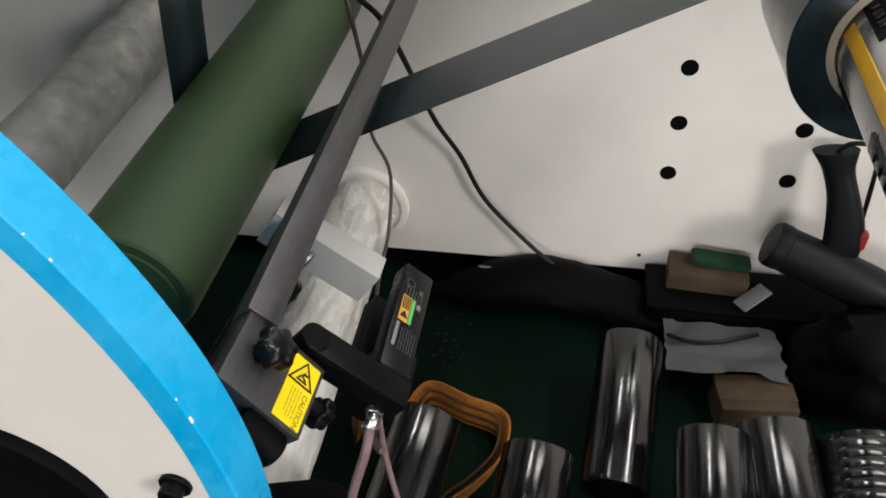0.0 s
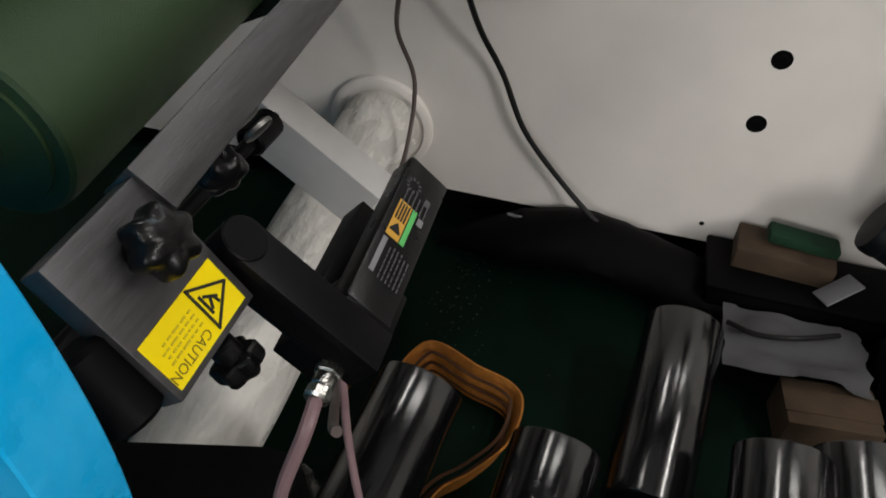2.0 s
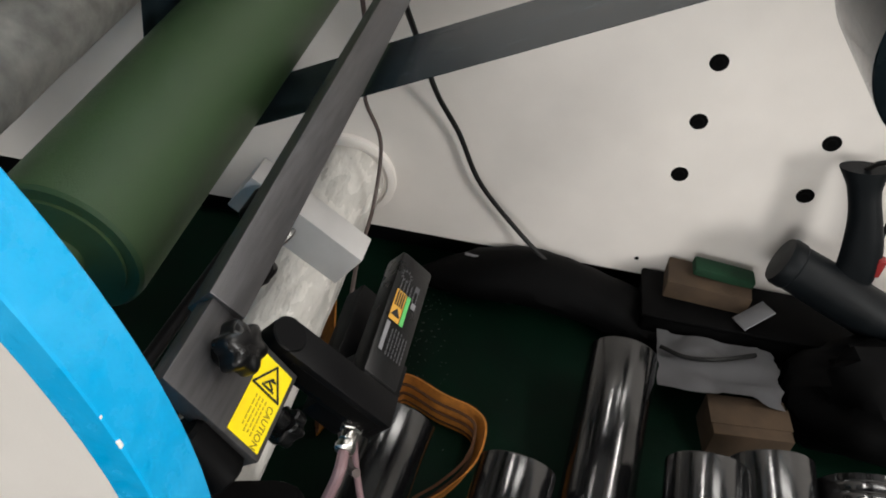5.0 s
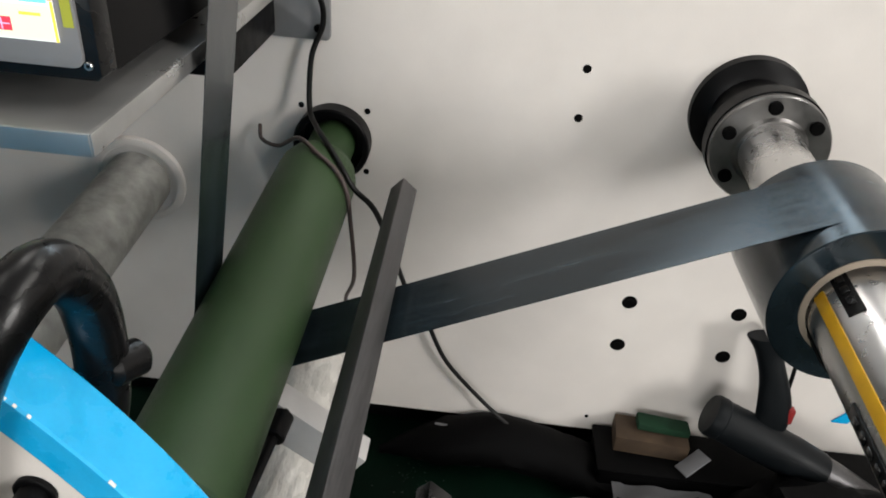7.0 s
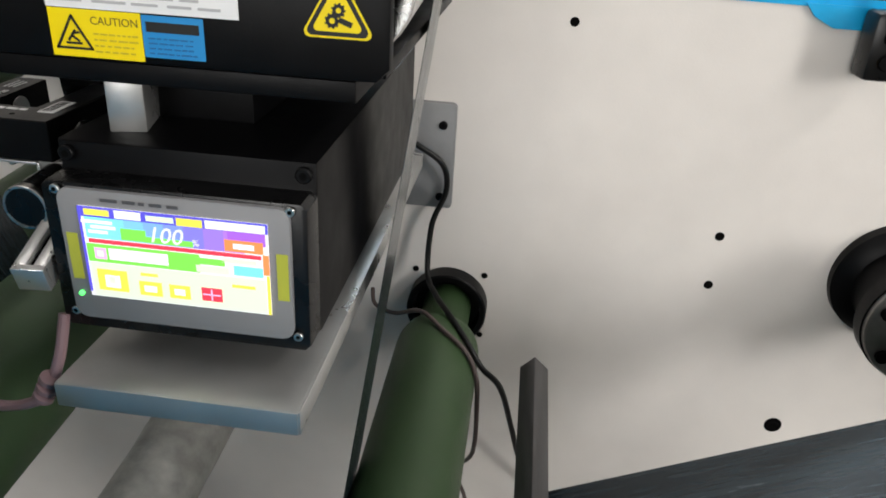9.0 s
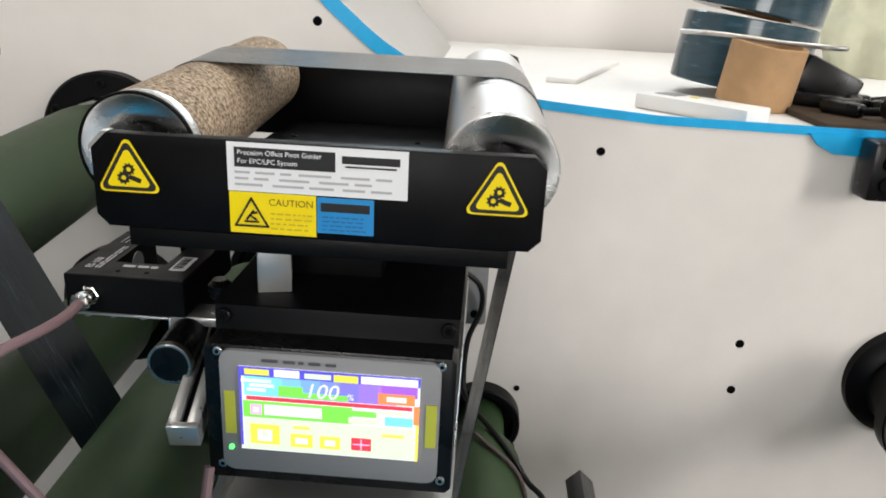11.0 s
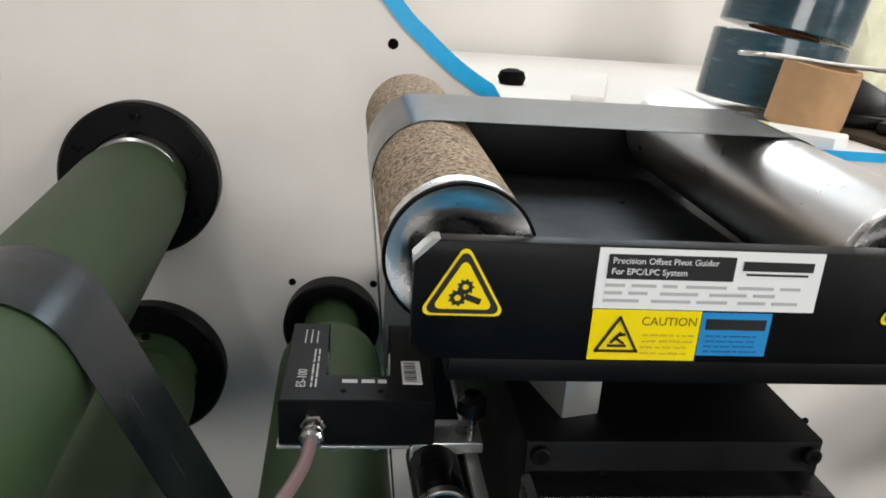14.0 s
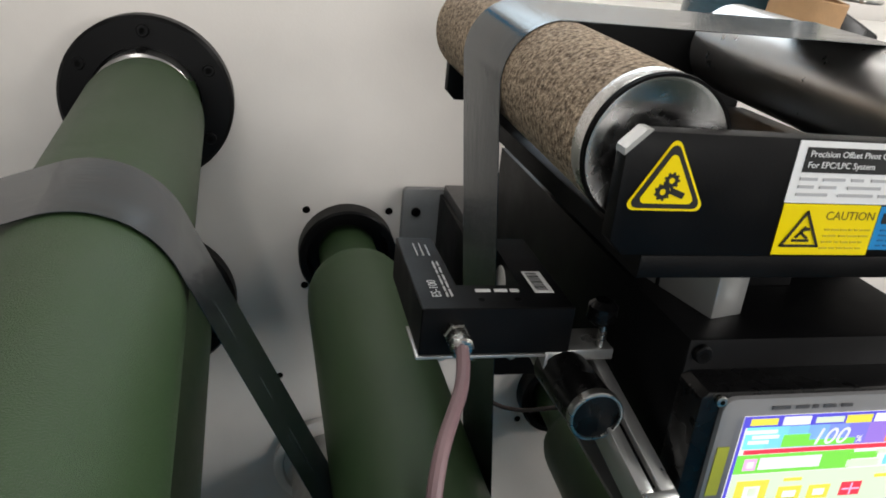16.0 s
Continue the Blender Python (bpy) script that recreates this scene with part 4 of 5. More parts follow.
# ---------------- edge sensors ----------------
def edge_sensor(m, gland_x):
    """A fork-shaped sensor: x along the back, y along the fork's arms, z up; top face at z = 0."""
    th = thing("edge_sensor", "black fork-shaped ultrasonic edge sensor with printed top", "sensor", "edge sensors")
    W, D, H, B, Aw = 0.0745, 0.086, 0.0245, 0.024, 0.0205
    bm = bmesh.new()
    pts = [(0, 0), (W, 0), (W, D), (W - Aw, D), (W - Aw, B), (Aw, B), (Aw, D), (0, D)]
    top = [bm.verts.new((x, y, 0)) for x, y in pts]
    low = [bm.verts.new((x, y, -H)) for x, y in pts]
    bm.faces.new(top), bm.faces.new(low[::-1])
    for k in range(len(pts)):
        j = (k + 1) % len(pts)
        bm.faces.new((top[k], low[k], low[j], top[j]))
    bmesh.ops.bevel(bm, geom=list(bm.edges), offset=0.0006, segments=1, affect="EDGES")
    bmesh.ops.transform(bm, matrix=m, verts=bm.verts)
    body = part("body", bm, BLACK_ANODISED, th, "black anodised fork body")
    for sx in (Aw - 0.0002, W - Aw + 0.0002):
        bm = bmesh.new()
        a, b = m @ Vector((sx, 0.055, -H / 2)), m @ Vector((sx + (0.0008 if sx < W / 2 else -0.0008), 0.055, -H / 2))
        add_rod(bm, a, b, 0.0085, 24)
        part("transducer", bm, PAINT_WHITE, body, "white round ultrasonic transducer")
    bm = bmesh.new()
    g = lambda y: m @ Vector((gland_x, y, -H * 0.5))
    add_rod(bm, g(0.001), g(-0.004), 0.0062, 6, 0.0008)
    add_rod(bm, g(-0.004), g(-0.010), 0.0050, 16, 0.0008)
    add_rod(bm, g(-0.010), g(-0.016), 0.0058, 8, 0.0012)
    part("cable_gland", bm, BARE_STEEL, th, "nickel-plated cable gland")
    for x in (0.030, 0.048):
        bm = bmesh.new()
        add_rod(bm, m @ Vector((x, 0.009, -0.0004)), m @ Vector((x, 0.009, 0.0002)), 0.0016, 12)
        part("screw", bm, HOLE_DARK, body)
    lm = m @ Matrix.Translation((0.0115, 0.012, 0)) @ Matrix.Rotation(radians(90), 4, "Z")
    lettering("ES-100", 0.0066, lm, INK_PALE, body, lift=0.0002)
    bm = bmesh.new()
    bars(bm, lm, 2, 0.0, -0.0028, 0.040, 0.0022, 0.0009, 3)
    bars(bm, lm, 3, 0.048, 0.0035, 0.016, 0.0032, 0.0007, 5)
    part("fine_print", bm, INK_PALE, body)
    bm = bmesh.new()
    flat(bm, m, 0.0075, 0.0028, 0.033, 0.0185, 0.0002), flat(bm, m, 0.0065, 0.0028, 0.042, 0.0185, 0.0002), flat(bm, m, 0.0042, 0.0030, 0.049, 0.0185, 0.0002)
    part("marks", bm, INK_PALE, body)
    bm = bmesh.new()
    flat(bm, m, 0.0098, 0.024, W - 0.0105, 0.028, 0.0002)
    bc = part("barcode_label", bm, STICKER_WHITE, body, "white barcode label")
    bm = bmesh.new()
    for k in range(11):
        flat(bm, m, 0.006, 0.0004 + 0.00035 * (k * 7 % 3), W - 0.0112, 0.0185 + 0.0019 * k, 0.0004)
    part("barcode_bars", bm, INK, bc)
    return th


edge_sensor(Matrix.Translation((-0.5615, 0.462, 0.885)), 0.0165)
SX = Vector((0.76, 0, -0.65)).normalized()
SN = Vector((0.65, 0, 0.76)).normalized()
LOW = Matrix.Translation((-0.1475, 0.296, 0.5115)) @ Matrix((SX, Vector((0, 0.99, 0.10)).normalized(), SN)).transposed().to_4x4()


def lower_sensor(m):
    """Fork sensor at the end of its beam, the two arms one above the other."""
    th = thing("edge_sensor", "black fork-shaped edge sensor with amber and green label", "sensor", "edge sensors")
    rot = m.to_3x3()

    def box(name, lo, hi, mat, parent, label="", bevel=0.0008):
        c = [(a + b) / 2 for a, b in zip(lo, hi)]
        bm = bmesh.new()
        add_box(bm, m @ Vector(c), [b - a for a, b in zip(lo, hi)], bevel, rot)
        return part(name, bm, mat, parent, label)

    box("beam", (0, 0, -0.020), (0.0745, 0.019, 0), BLACK_ANODISED, th, "black mounting beam")
    bm = bmesh.new()
    add_rod(bm, m @ Vector((0.001, 0.0095, -0.020)), m @ Vector((0.001, 0.0095, 0.0006)), 0.0100, 28, 0.0008)
    part("beam_end", bm, BLACK_ANODISED, th, "rounded end of the beam")
    box("groove", (0.010, -0.0004, -0.0155), (0.070, 0.002, -0.0045), HOLE_DARK, th, "dark groove along the beam", 0.0)
    body = box("back", (0.0485, 0.016, -0.058), (0.0745, 0.040, -0.0005), BLACK_ANODISED, th)
    arm = box("upper_arm", (0.0472, 0.020, -0.016), (0.0720, 0.110, 0.0006), BLACK_PLASTIC, th, "upper fork arm with printed label", 0.002)
    box("lower_arm", (0.0485, 0.030, -0.058), (0.0745, 0.106, -0.040), BLACK_ANODISED, th)
    bm = bmesh.new()
    add_rod(bm, m @ Vector((0.0735, 0.056, -0.026)), m @ Vector((0.0752, 0.056, -0.026)), 0.0066, 24)
    part("transducer", bm, PAINT_WHITE, body, "white round ultrasonic transducer")
    box("web", (0.060, 0.030, -0.046), (0.0738, 0.068, -0.014), BLACK_ANODISED, th)
    g = lambda y: m @ Vector((0.062, y, -0.018))
    bm = bmesh.new()
    add_rod(bm, g(0.001), g(-0.004), 0.0062, 6, 0.0008)
    add_rod(bm, g(-0.004), g(-0.010), 0.0050, 16, 0.0008)
    add_rod(bm, g(-0.010), g(-0.016), 0.0058, 8, 0.0012)
    part("cable_gland", bm, BARE_STEEL, th, "nickel-plated cable gland")
    for name, mat, x, y, w, h, label in (("amber_label", STICKER_ORANGE, 0.0560, 0.070, 0.0075, 0.022, "amber warning label"), ("green_label", STICKER_GREEN, 0.0617, 0.070, 0.0026, 0.022, "thin green label"),
                                         ("white_label", DIM_PAPER, 0.0535, 0.047, 0.0026, 0.020, ""), ("type_mark", DIM_PAPER, 0.0660, 0.077, 0.0032, 0.0042, "")):
        bm = bmesh.new()
        flat(bm, m, w, h, x - 0.0012, y, 0.0010)
        part(name, bm, mat, arm, label)
    bm = bmesh.new()
    add_triangle(bm, m, 0.006, 0.0548, 0.0640, 0.0013)
    for k in range(4):
        flat(bm, m, 0.0008, 0.010, 0.0523 + 0.0016 * k, 0.0745, 0.0014)
    part("warning_mark", bm, INK, arm)
    bm = bmesh.new()
    for k in range(10):
        g = k * math.tau / 10
        add_box(bm, m @ Vector((0.0545 + 0.0036 * math.cos(g), 0.0935 + 0.0036 * math.sin(g), 0.0009)), (0.0016, 0.0008, 0.0003), 0, rot @ Matrix.Rotation(g, 3, "Z"))
    flat(bm, m, 0.0030, 0.0040, 0.0645, 0.0900, 0.0009)
    part("approval_mark", bm, INK_DIM, arm)
    lm = m @ Matrix.Translation((0.0565, 0.034, 0.0006)) @ Matrix.Rotation(radians(90), 4, "Z")
    bm = bmesh.new()
    for k in range(6):
        bars(bm, lm, 1, 0.002, -0.0022 * k, 0.019, 0.0, 0.0006, 11 + k)
        bars(bm, lm, 1, 0.046, 0.004 - 0.0026 * k, 0.010, 0.0, 0.0007, 31 + k)
    part("fine_print", bm, INK_DIM, arm)
    return th


lower_sensor(LOW)


def sensor_mount():
    th = thing("sensor_mount", "aluminium rail and strip with a black adjusting knob", "sensor mount")
    bm = bmesh.new()
    add_box(bm, (-0.5305, 0.4775, 0.8588), (0.064, 0.030, 0.0016), 0.0003)
    add_box(bm, (-0.4975, 0.4775, 0.8535), (0.0016, 0.030, 0.0120), 0.0003)
    st = part("strip", bm, SHEET_METAL, th, "bent bright metal strip")
    for x in (-0.535, -0.515, -0.550):
        screw_head(st, (x, 0.4655, 0.858), (0, 0, -1), 0.0022, BARE_STEEL)
    for z in (0.851, 0.8565):
        screw_head(st, (-0.4965, 0.468, z), (1, 0, 0), 0.0026, BARE_STEEL)
    bm = bmesh.new()
    add_box(bm, (-0.480, 0.475, 0.8575), (0.036, 0.022, 0.006), 0.0008)
    part("clamp", bm, SHEET_METAL, th)
    # slotted rail that slopes down towards its free end
    far, near = Vector((-0.4730, 0.476, 0.8470)), Vector((-0.4645, 0.3945, 0.8215))
    d = (far - near).normalized()
    u = d.cross(Vector((0, 0, 1))).normalized()
    turn = Matrix((u, d, u.cross(d))).transposed()
    length = (far - near).length
    at = lambda x, y, z: near + turn @ Vector((x, y, z))
    bm = bmesh.new()
    for x, w in ((-0.0054, 0.0066), (0.0052, 0.0070)):
        add_box(bm, at(x, length / 2 + 0.002, 0), (w, length - 0.004, 0.0150), 0.0006, turn)
    add_box(bm, at(0, length / 2 + 0.002, -0.0050), (0.0100, length - 0.005, 0.0040), 0.0, turn)
    add_box(bm, at(-0.00005, 0.0022, 0.0002), (0.0172, 0.0044, 0.0150), 0.0006, turn)
    rail = part("rail", bm, ALU_BRIGHT, th, "silver aluminium slotted rail")
    # Black filler stands for the shade inside the open slot.
    bm = bmesh.new()
    add_box(bm, at(-0.0001, length / 2 + 0.002, 0.0010), (0.0038, length - 0.012, 0.0060), 0.0, turn)
    part("slot_shade", bm, BLACK_RUBBER, rail, "black filler standing for the shade inside the rail's slot")
    bm = bmesh.new()
    add_rod(bm, (-0.487, 0.474, 0.8475), (-0.484, 0.428, 0.8470), 0.0125, 32, 0.001)
    kn = part("knob", bm, BLACK_PLASTIC, th, "black turned adjusting knob")
    bm = bmesh.new()
    add_lathe(bm, (-0.484, 0.4315, 0.8471), (-0.484, 0.425, 0.8470), [(0, 0.0124), (0, 0.0131), (0.0040, 0.0131), (0.0046, 0.0125), (0.0046, 0.0115), (0.0036, 0.0113)], 32, False)
    part("ring", bm, BARE_STEEL, kn, "bright metal ring")
    bm = bmesh.new()
    add_rod(bm, (-0.468, 0.468, 0.860), (-0.468, 0.468, 0.872), 0.0022, 12)
    part("stud", bm, BARE_STEEL, th)
    bm = bmesh.new()
    add_rod(bm, (-0.468, 0.472, 0.871), (-0.468, 0.472, 0.884), 0.0075, 20, 0.003)
    part("black_knob", bm, BLACK_PLASTIC, th)


sensor_mount()


def cable(name, points, r, mat, label):
    bm = bmesh.new()
    add_hose(bm, points, r)
    return solid(name, bm, mat, label, "cable", "cables")


cable("sensor_cable", [(-0.545, 0.447, 0.8727), (-0.547, 0.435, 0.8695), (-0.552, 0.419, 0.8675), (-0.564, 0.392, 0.864), (-0.5695, 0.377, 0.855), (-0.570, 0.372, 0.844), (-0.567, 0.374, 0.828), (-0.560, 0.379, 0.811), (-0.548, 0.383, 0.788), (-0.530, 0.386, 0.760), (-0.500, 0.388, 0.742), (-0.466, 0.385, 0.753), (-0.455, 0.390, 0.775), (-0.453, 0.40, 0.80)], 0.0031, MAUVE_CABLE, "mauve sensor cable hanging in a loop")
bm = bmesh.new()
for k in range(3):
    add_lathe(bm, (-0.4655 + 0.003 * k, 0.3853, 0.7525 + 0.006 * k), (-0.462 + 0.003 * k, 0.3856, 0.7585 + 0.006 * k), [(0, 0.0040), (0.001, 0.0058), (0.004, 0.0058), (0.005, 0.0040)], 12)
solid("cable_tie", bm, MAUVE_CABLE, "small mauve cable tie round the sensor cable", "cable tie")
cable("power_cable", [(-0.352, 0.878, 0.765), (-0.335, 0.868, 0.757), (-0.305, 0.872, 0.735), (-0.300, 0.880, 0.700), (-0.314, 0.876, 0.658), (-0.315, 0.865, 0.600), (-0.300, 0.832, 0.590), (-0.280, 0.796, 0.588), (-0.257, 0.765, 0.576), (-0.238, 0.752, 0.553), (-0.215, 0.770, 0.515), (-0.196, 0.82, 0.42), (-0.180, 0.86, 0.34),
                      (-0.152, 0.880, 0.277), (-0.118, 0.880, 0.206), (-0.059, 0.878, 0.139), (-0.010, 0.862, 0.105), (0.020, 0.850, 0.090)], 0.0034, BLACK_CABLE, "black cable hanging in front of the machine panel")
cable("thin_cable", [(-0.385, 0.885, 0.560), (-0.378, 0.868, 0.548), (-0.350, 0.845, 0.552), (-0.312, 0.796, 0.588), (-0.283, 0.763, 0.588), (-0.258, 0.748, 0.576), (-0.244, 0.738, 0.556), (-0.239, 0.737, 0.520), (-0.240, 0.77, 0.42), (-0.262, 0.83, 0.335), (-0.245, 0.84, 0.270), (-0.243, 0.80, 0.200), (-0.235, 0.70, 0.19), (-0.205, 0.56, 0.21), (-0.165, 0.42, 0.30), (-0.120, 0.31, 0.40), (-0.108, 0.288, 0.425)], 0.0026, material("brown_grey_cable", (0.075, 0.055, 0.05), 0.5, bump=0.1), "thin brown-grey sensor cable hanging to the floor")
gl = LOW @ Vector((0.062, -0.0155, -0.018))
cable("lower_sensor_cable", [gl, gl + Vector((0.0, -0.012, -0.006)), gl + Vector((-0.012, -0.020, -0.05)), gl + Vector((-0.016, -0.01, -0.10)), gl + Vector((0.012, 0.0, -0.16)), gl + Vector((0.03, 0.05, -0.25))], 0.0032, MAUVE_CABLE, "mauve cable below the lower sensor")
cable("loose_cable", [(-0.125, 0.335, 0.43), (-0.118, 0.320, 0.37), (-0.105, 0.305, 0.32), (-0.095, 0.31, 0.25)], 0.0022, MAUVE_CABLE, "thin mauve cable crossing another")


# ---------------- bar and clamp of the lower sensor ----------------
def star_knob(parent, at, axis, r, mat, name="star_knob"):
    at, axis = Vector(at), Vector(axis).normalized()
    u, d, w = frame_along(axis)
    bm = bmesh.new()
    add_rod(bm, at, at + d * r * 0.9, r * 0.55, 20, r * 0.1)
    n = 60
    rings = []
    for s, k in ((0.75, 0.90), (0.85, 1.0), (1.40, 1.0), (1.56, 0.92), (1.68, 0.74), (1.76, 0.5), (1.79, 0.25)):
        ring = []
        for j in range(n):
            a = j * math.tau / n
            rr = r * k * (0.93 + 0.12 * math.cos(6 * a))
            ring.append(bm.verts.new(at + d * r * s + (u * math.cos(a) + w * math.sin(a)) * rr))
        rings.append(ring)
    for p, q in zip(rings, rings[1:]):
        for j in range(n):
            bm.faces.new((p[j], q[j], q[(j + 1) % n], p[(j + 1) % n]))
    bm.faces.new(rings[0]), bm.faces.new(rings[-1])
    return part(name, bm, mat, parent, "black star-grip clamping knob")


def sensor_bar():
    th = thing("sensor_bar", "square dark steel bar with clamp plate, knobs and caution sticker", "sensor bar")
    # its ridge runs up to the panel; the face that looks right lies flush with the clamp plate
    ridge_far, ridge_near = Vector((-0.1825, 0.757, 0.5712)), Vector((-0.1782, 0.290, 0.5480))
    d = (ridge_near - ridge_far).normalized()
    side = Vector((0.73, 0, -0.68))
    side = (side - d * side.dot(d)).normalized()
    up = d.cross(side)
    mid = (ridge_far + ridge_near) / 2 + side * 0.0107 - up * 0.0107
    bm = bmesh.new()
    add_box(bm, mid, (0.0214, (ridge_near - ridge_far).length, 0.0214), 0.0008, Matrix((side, d, up)).transposed())
    part("bar", bm, GREY_BAR, th, "dark grey square steel bar")
    # clamp plate under the bar's end: runs along y and slopes down to the right
    n, e = Vector((0.8, 0, 0.6)), Vector((0.6, 0, -0.8))
    rot = Matrix((Vector((0, 1, 0)), e, n * -1)).transposed()
    c = Vector((-0.1583, 0.2670, 0.5195))
    bm = bmesh.new()
    add_box(bm, c - n * 0.006, (0.0525, 0.0625, 0.012), 0.0008, rot)
    pl = part("clamp_plate", bm, GREY_BAR, th, "dark grey clamp plate")
    m = Matrix.Translation(Vector((-0.1477, 0.2663, 0.5050)) + n * 0.0005) @ Matrix((e, Vector((0, 1, 0)), n)).transposed().to_4x4()
    bm = bmesh.new()
    flat(bm, m, 0.0208, 0.0455)
    stk = part("caution_label", bm, STICKER_YELLOW, pl, "yellow caution label")
    caution_outline(stk, m, 0.0165, -0.0005, 0.0118)
    mt = m @ Matrix.Translation((0.0045, 0.0015, 0)) @ Matrix.Rotation(radians(-90), 4, "Z")
    lettering("CAUTION", 0.0054, mt, INK_BROWN, stk, lift=0.0003)
    bm = bmesh.new()
    bars(bm, mt, 4, 0.0, -0.0022, 0.020, 0.0022, 0.0007, 8)
    part("fine_print", bm, INK_OCHRE, stk)
    star_knob(th, Vector((-0.1680, 0.2710, 0.5275)), n, 0.0128, BLACK_PLASTIC)
    star_knob(th, Vector((-0.1465, 0.2745, 0.4850)), Vector((0.45, 0.1, -0.85)), 0.0105, BLACK_PLASTIC)
    star_knob(th, Vector((-0.200, 0.366, 0.500)), Vector((0.75, -0.45, -0.30)), 0.0120, BLACK_PLASTIC)
    bm = bmesh.new()
    add_rod(bm, (-0.172, 0.236, 0.515), (-0.153, 0.234, 0.489), 0.0115, 28, 0.002)
    part("end_stop", bm, BLACK_RUBBER, th, "black round end stop")
    bm = bmesh.new()
    add_rod(bm, (-0.2930, 0.290, 0.3728), (-0.2735, 0.566, 0.3836), 0.0055, 20, 0.001)
    part("support_rod", bm, BLACK_ANODISED, th, "black steel rod from the block")
    bm = bmesh.new()
    add_rod(bm, (-0.2762, 0.528, 0.3821), (-0.2740, 0.560, 0.3833), 0.0120, 24, 0.002)
    part("rod_collar", bm, BLACK_ANODISED, th, "black clamping collar on the rod")
    # pale block that reaches down from the bar
    e2 = Vector((0.8, 0, -0.6))
    n2 = Vector((0.6, 0, 0.8))
    bm = bmesh.new()
    add_box(bm, Vector((-0.2375, 0.580, 0.3625)) - n2 * 0.023, (0.126, 0.033, 0.046), 0.0008, Matrix((e2, Vector((0, 1, 0)), n2)).transposed())
    part("pale_block", bm, ALU_PAINTED, th, "light grey aluminium block")
    for k in range(2):
        bm = bmesh.new()
        add_lathe(bm, (-0.184 + 0.006 * k, 0.376, 0.517 - 0.005 * k), (-0.179 + 0.006 * k, 0.375, 0.513 - 0.005 * k), [(0, 0.006), (0.001, 0.008), (0.003, 0.008), (0.004, 0.006)], 20)
        part("spring_washer", bm, HUB_STEEL, th)


sensor_bar()


# ---------------- blue-rimmed disk ----------------
def rim_disk():
    th = thing("end_disk", "off-white machine disk with a thick bright blue rim", "machine disk")
    c = (-0.537, 0.489)
    y = 0.1915
    bm = bmesh.new()
    add_lathe(bm, (c[0], y, c[1]), (c[0], 0.3, c[1]), [(0.0006, 0.0), (0.0006, 0.3685)], 160, False)
    part("face", bm, PANEL_PAINT, th, "off-white painted face")
    bm = bmesh.new()
    rnd = random.Random(3)
    add_lathe(bm, (c[0], y, c[1]), (c[0], 0.3, c[1]), [(0.003, 0.3680), (0, 0.3680), (0, 0.3828), (0.0009, 0.3838), (0.0275, 0.3845), (0.0285, 0.3838), (0.0285, 0.0)], 200, False)
    rim = part("rim", bm, BLUE_RIM, th, "bright blue painted rim with worn edges")
    spots = [rnd.uniform(-8, 88) for k in range(6)]
    for k in range(22):
        a = radians(rnd.choice(spots) + rnd.gauss(0, 2.5) if k % 3 else rnd.uniform(-8, 88))
        s = rnd.choice((0.0003, 0.0004, 0.0005, 0.0006, 0.0013))
        p = Vector((c[0] + math.cos(a) * 0.3836, y + 0.0004, c[1] + math.sin(a) * 0.3836))
        bm = bmesh.new()
        add_box(bm, p, (s * rnd.uniform(0.5, 1.0), 0.0012 + s * 0.4, s * rnd.uniform(1.0, 3.0)), s * 0.2, Matrix.Rotation(-a, 3, "Y"), 1)
        part("chip", bm, PAINT_WHITE, rim)
    for a in (4.2, 38.0, 72.0, -30.0):
        x, z = c[0] + 0.352 * math.cos(radians(a)), c[1] + 0.352 * math.sin(radians(a))
        bm = bmesh.new()
        add_rod(bm, (x, y + 0.001, z), (x, y - 0.009, z), 0.0062, 24, 0.0008)
        add_rod(bm, (x, y + 0.001, z), (x, y - 0.002, z), 0.0088, 24, 0.0006)
        bo = part("bolt", bm, BLACK_ANODISED, th, "black socket bolt")
        bm = bmesh.new()
        add_rod(bm, (x, y - 0.0088, z), (x, y - 0.0092, z), 0.0033, 6)
        part("socket", bm, HOLE_DARK, bo)
    bm = bmesh.new()
    add_lathe(bm, (-0.303, y, 0.476), (-0.303, y - 0.02, 0.476), [(-0.001, 0.072), (0.004, 0.072), (0.006, 0.070), (0.006, 0.052), (0.002, 0.050), (0.002, 0)], 64, False)
    part("hub_ring", bm, BLACK_RUBBER, th, "black hub ring")


rim_disk()
bm = bmesh.new()
add_hose(bm, [(-0.284, 0.176, 0.700), (-0.272, 0.174, 0.742), (-0.258, 0.178, 0.778), (-0.249, 0.192, 0.798), (-0.246, 0.212, 0.800), (-0.247, 0.230, 0.778), (-0.249, 0.237, 0.748), (-0.253, 0.238, 0.715), (-0.262, 0.238, 0.68)], 0.0112, 16)
handle = thing("grab_handle", "glossy black grab handle straddling the blue rim", "handle")
part("bow", bm, BLACK_PLASTIC, handle)
bm = bmesh.new()
add_rod(bm, (-0.246, 0.232, 0.735), (-0.238, 0.250, 0.731), 0.0085, 20, 0.003)
part("foot", bm, BLACK_PLASTIC, handle, "black moulded foot")
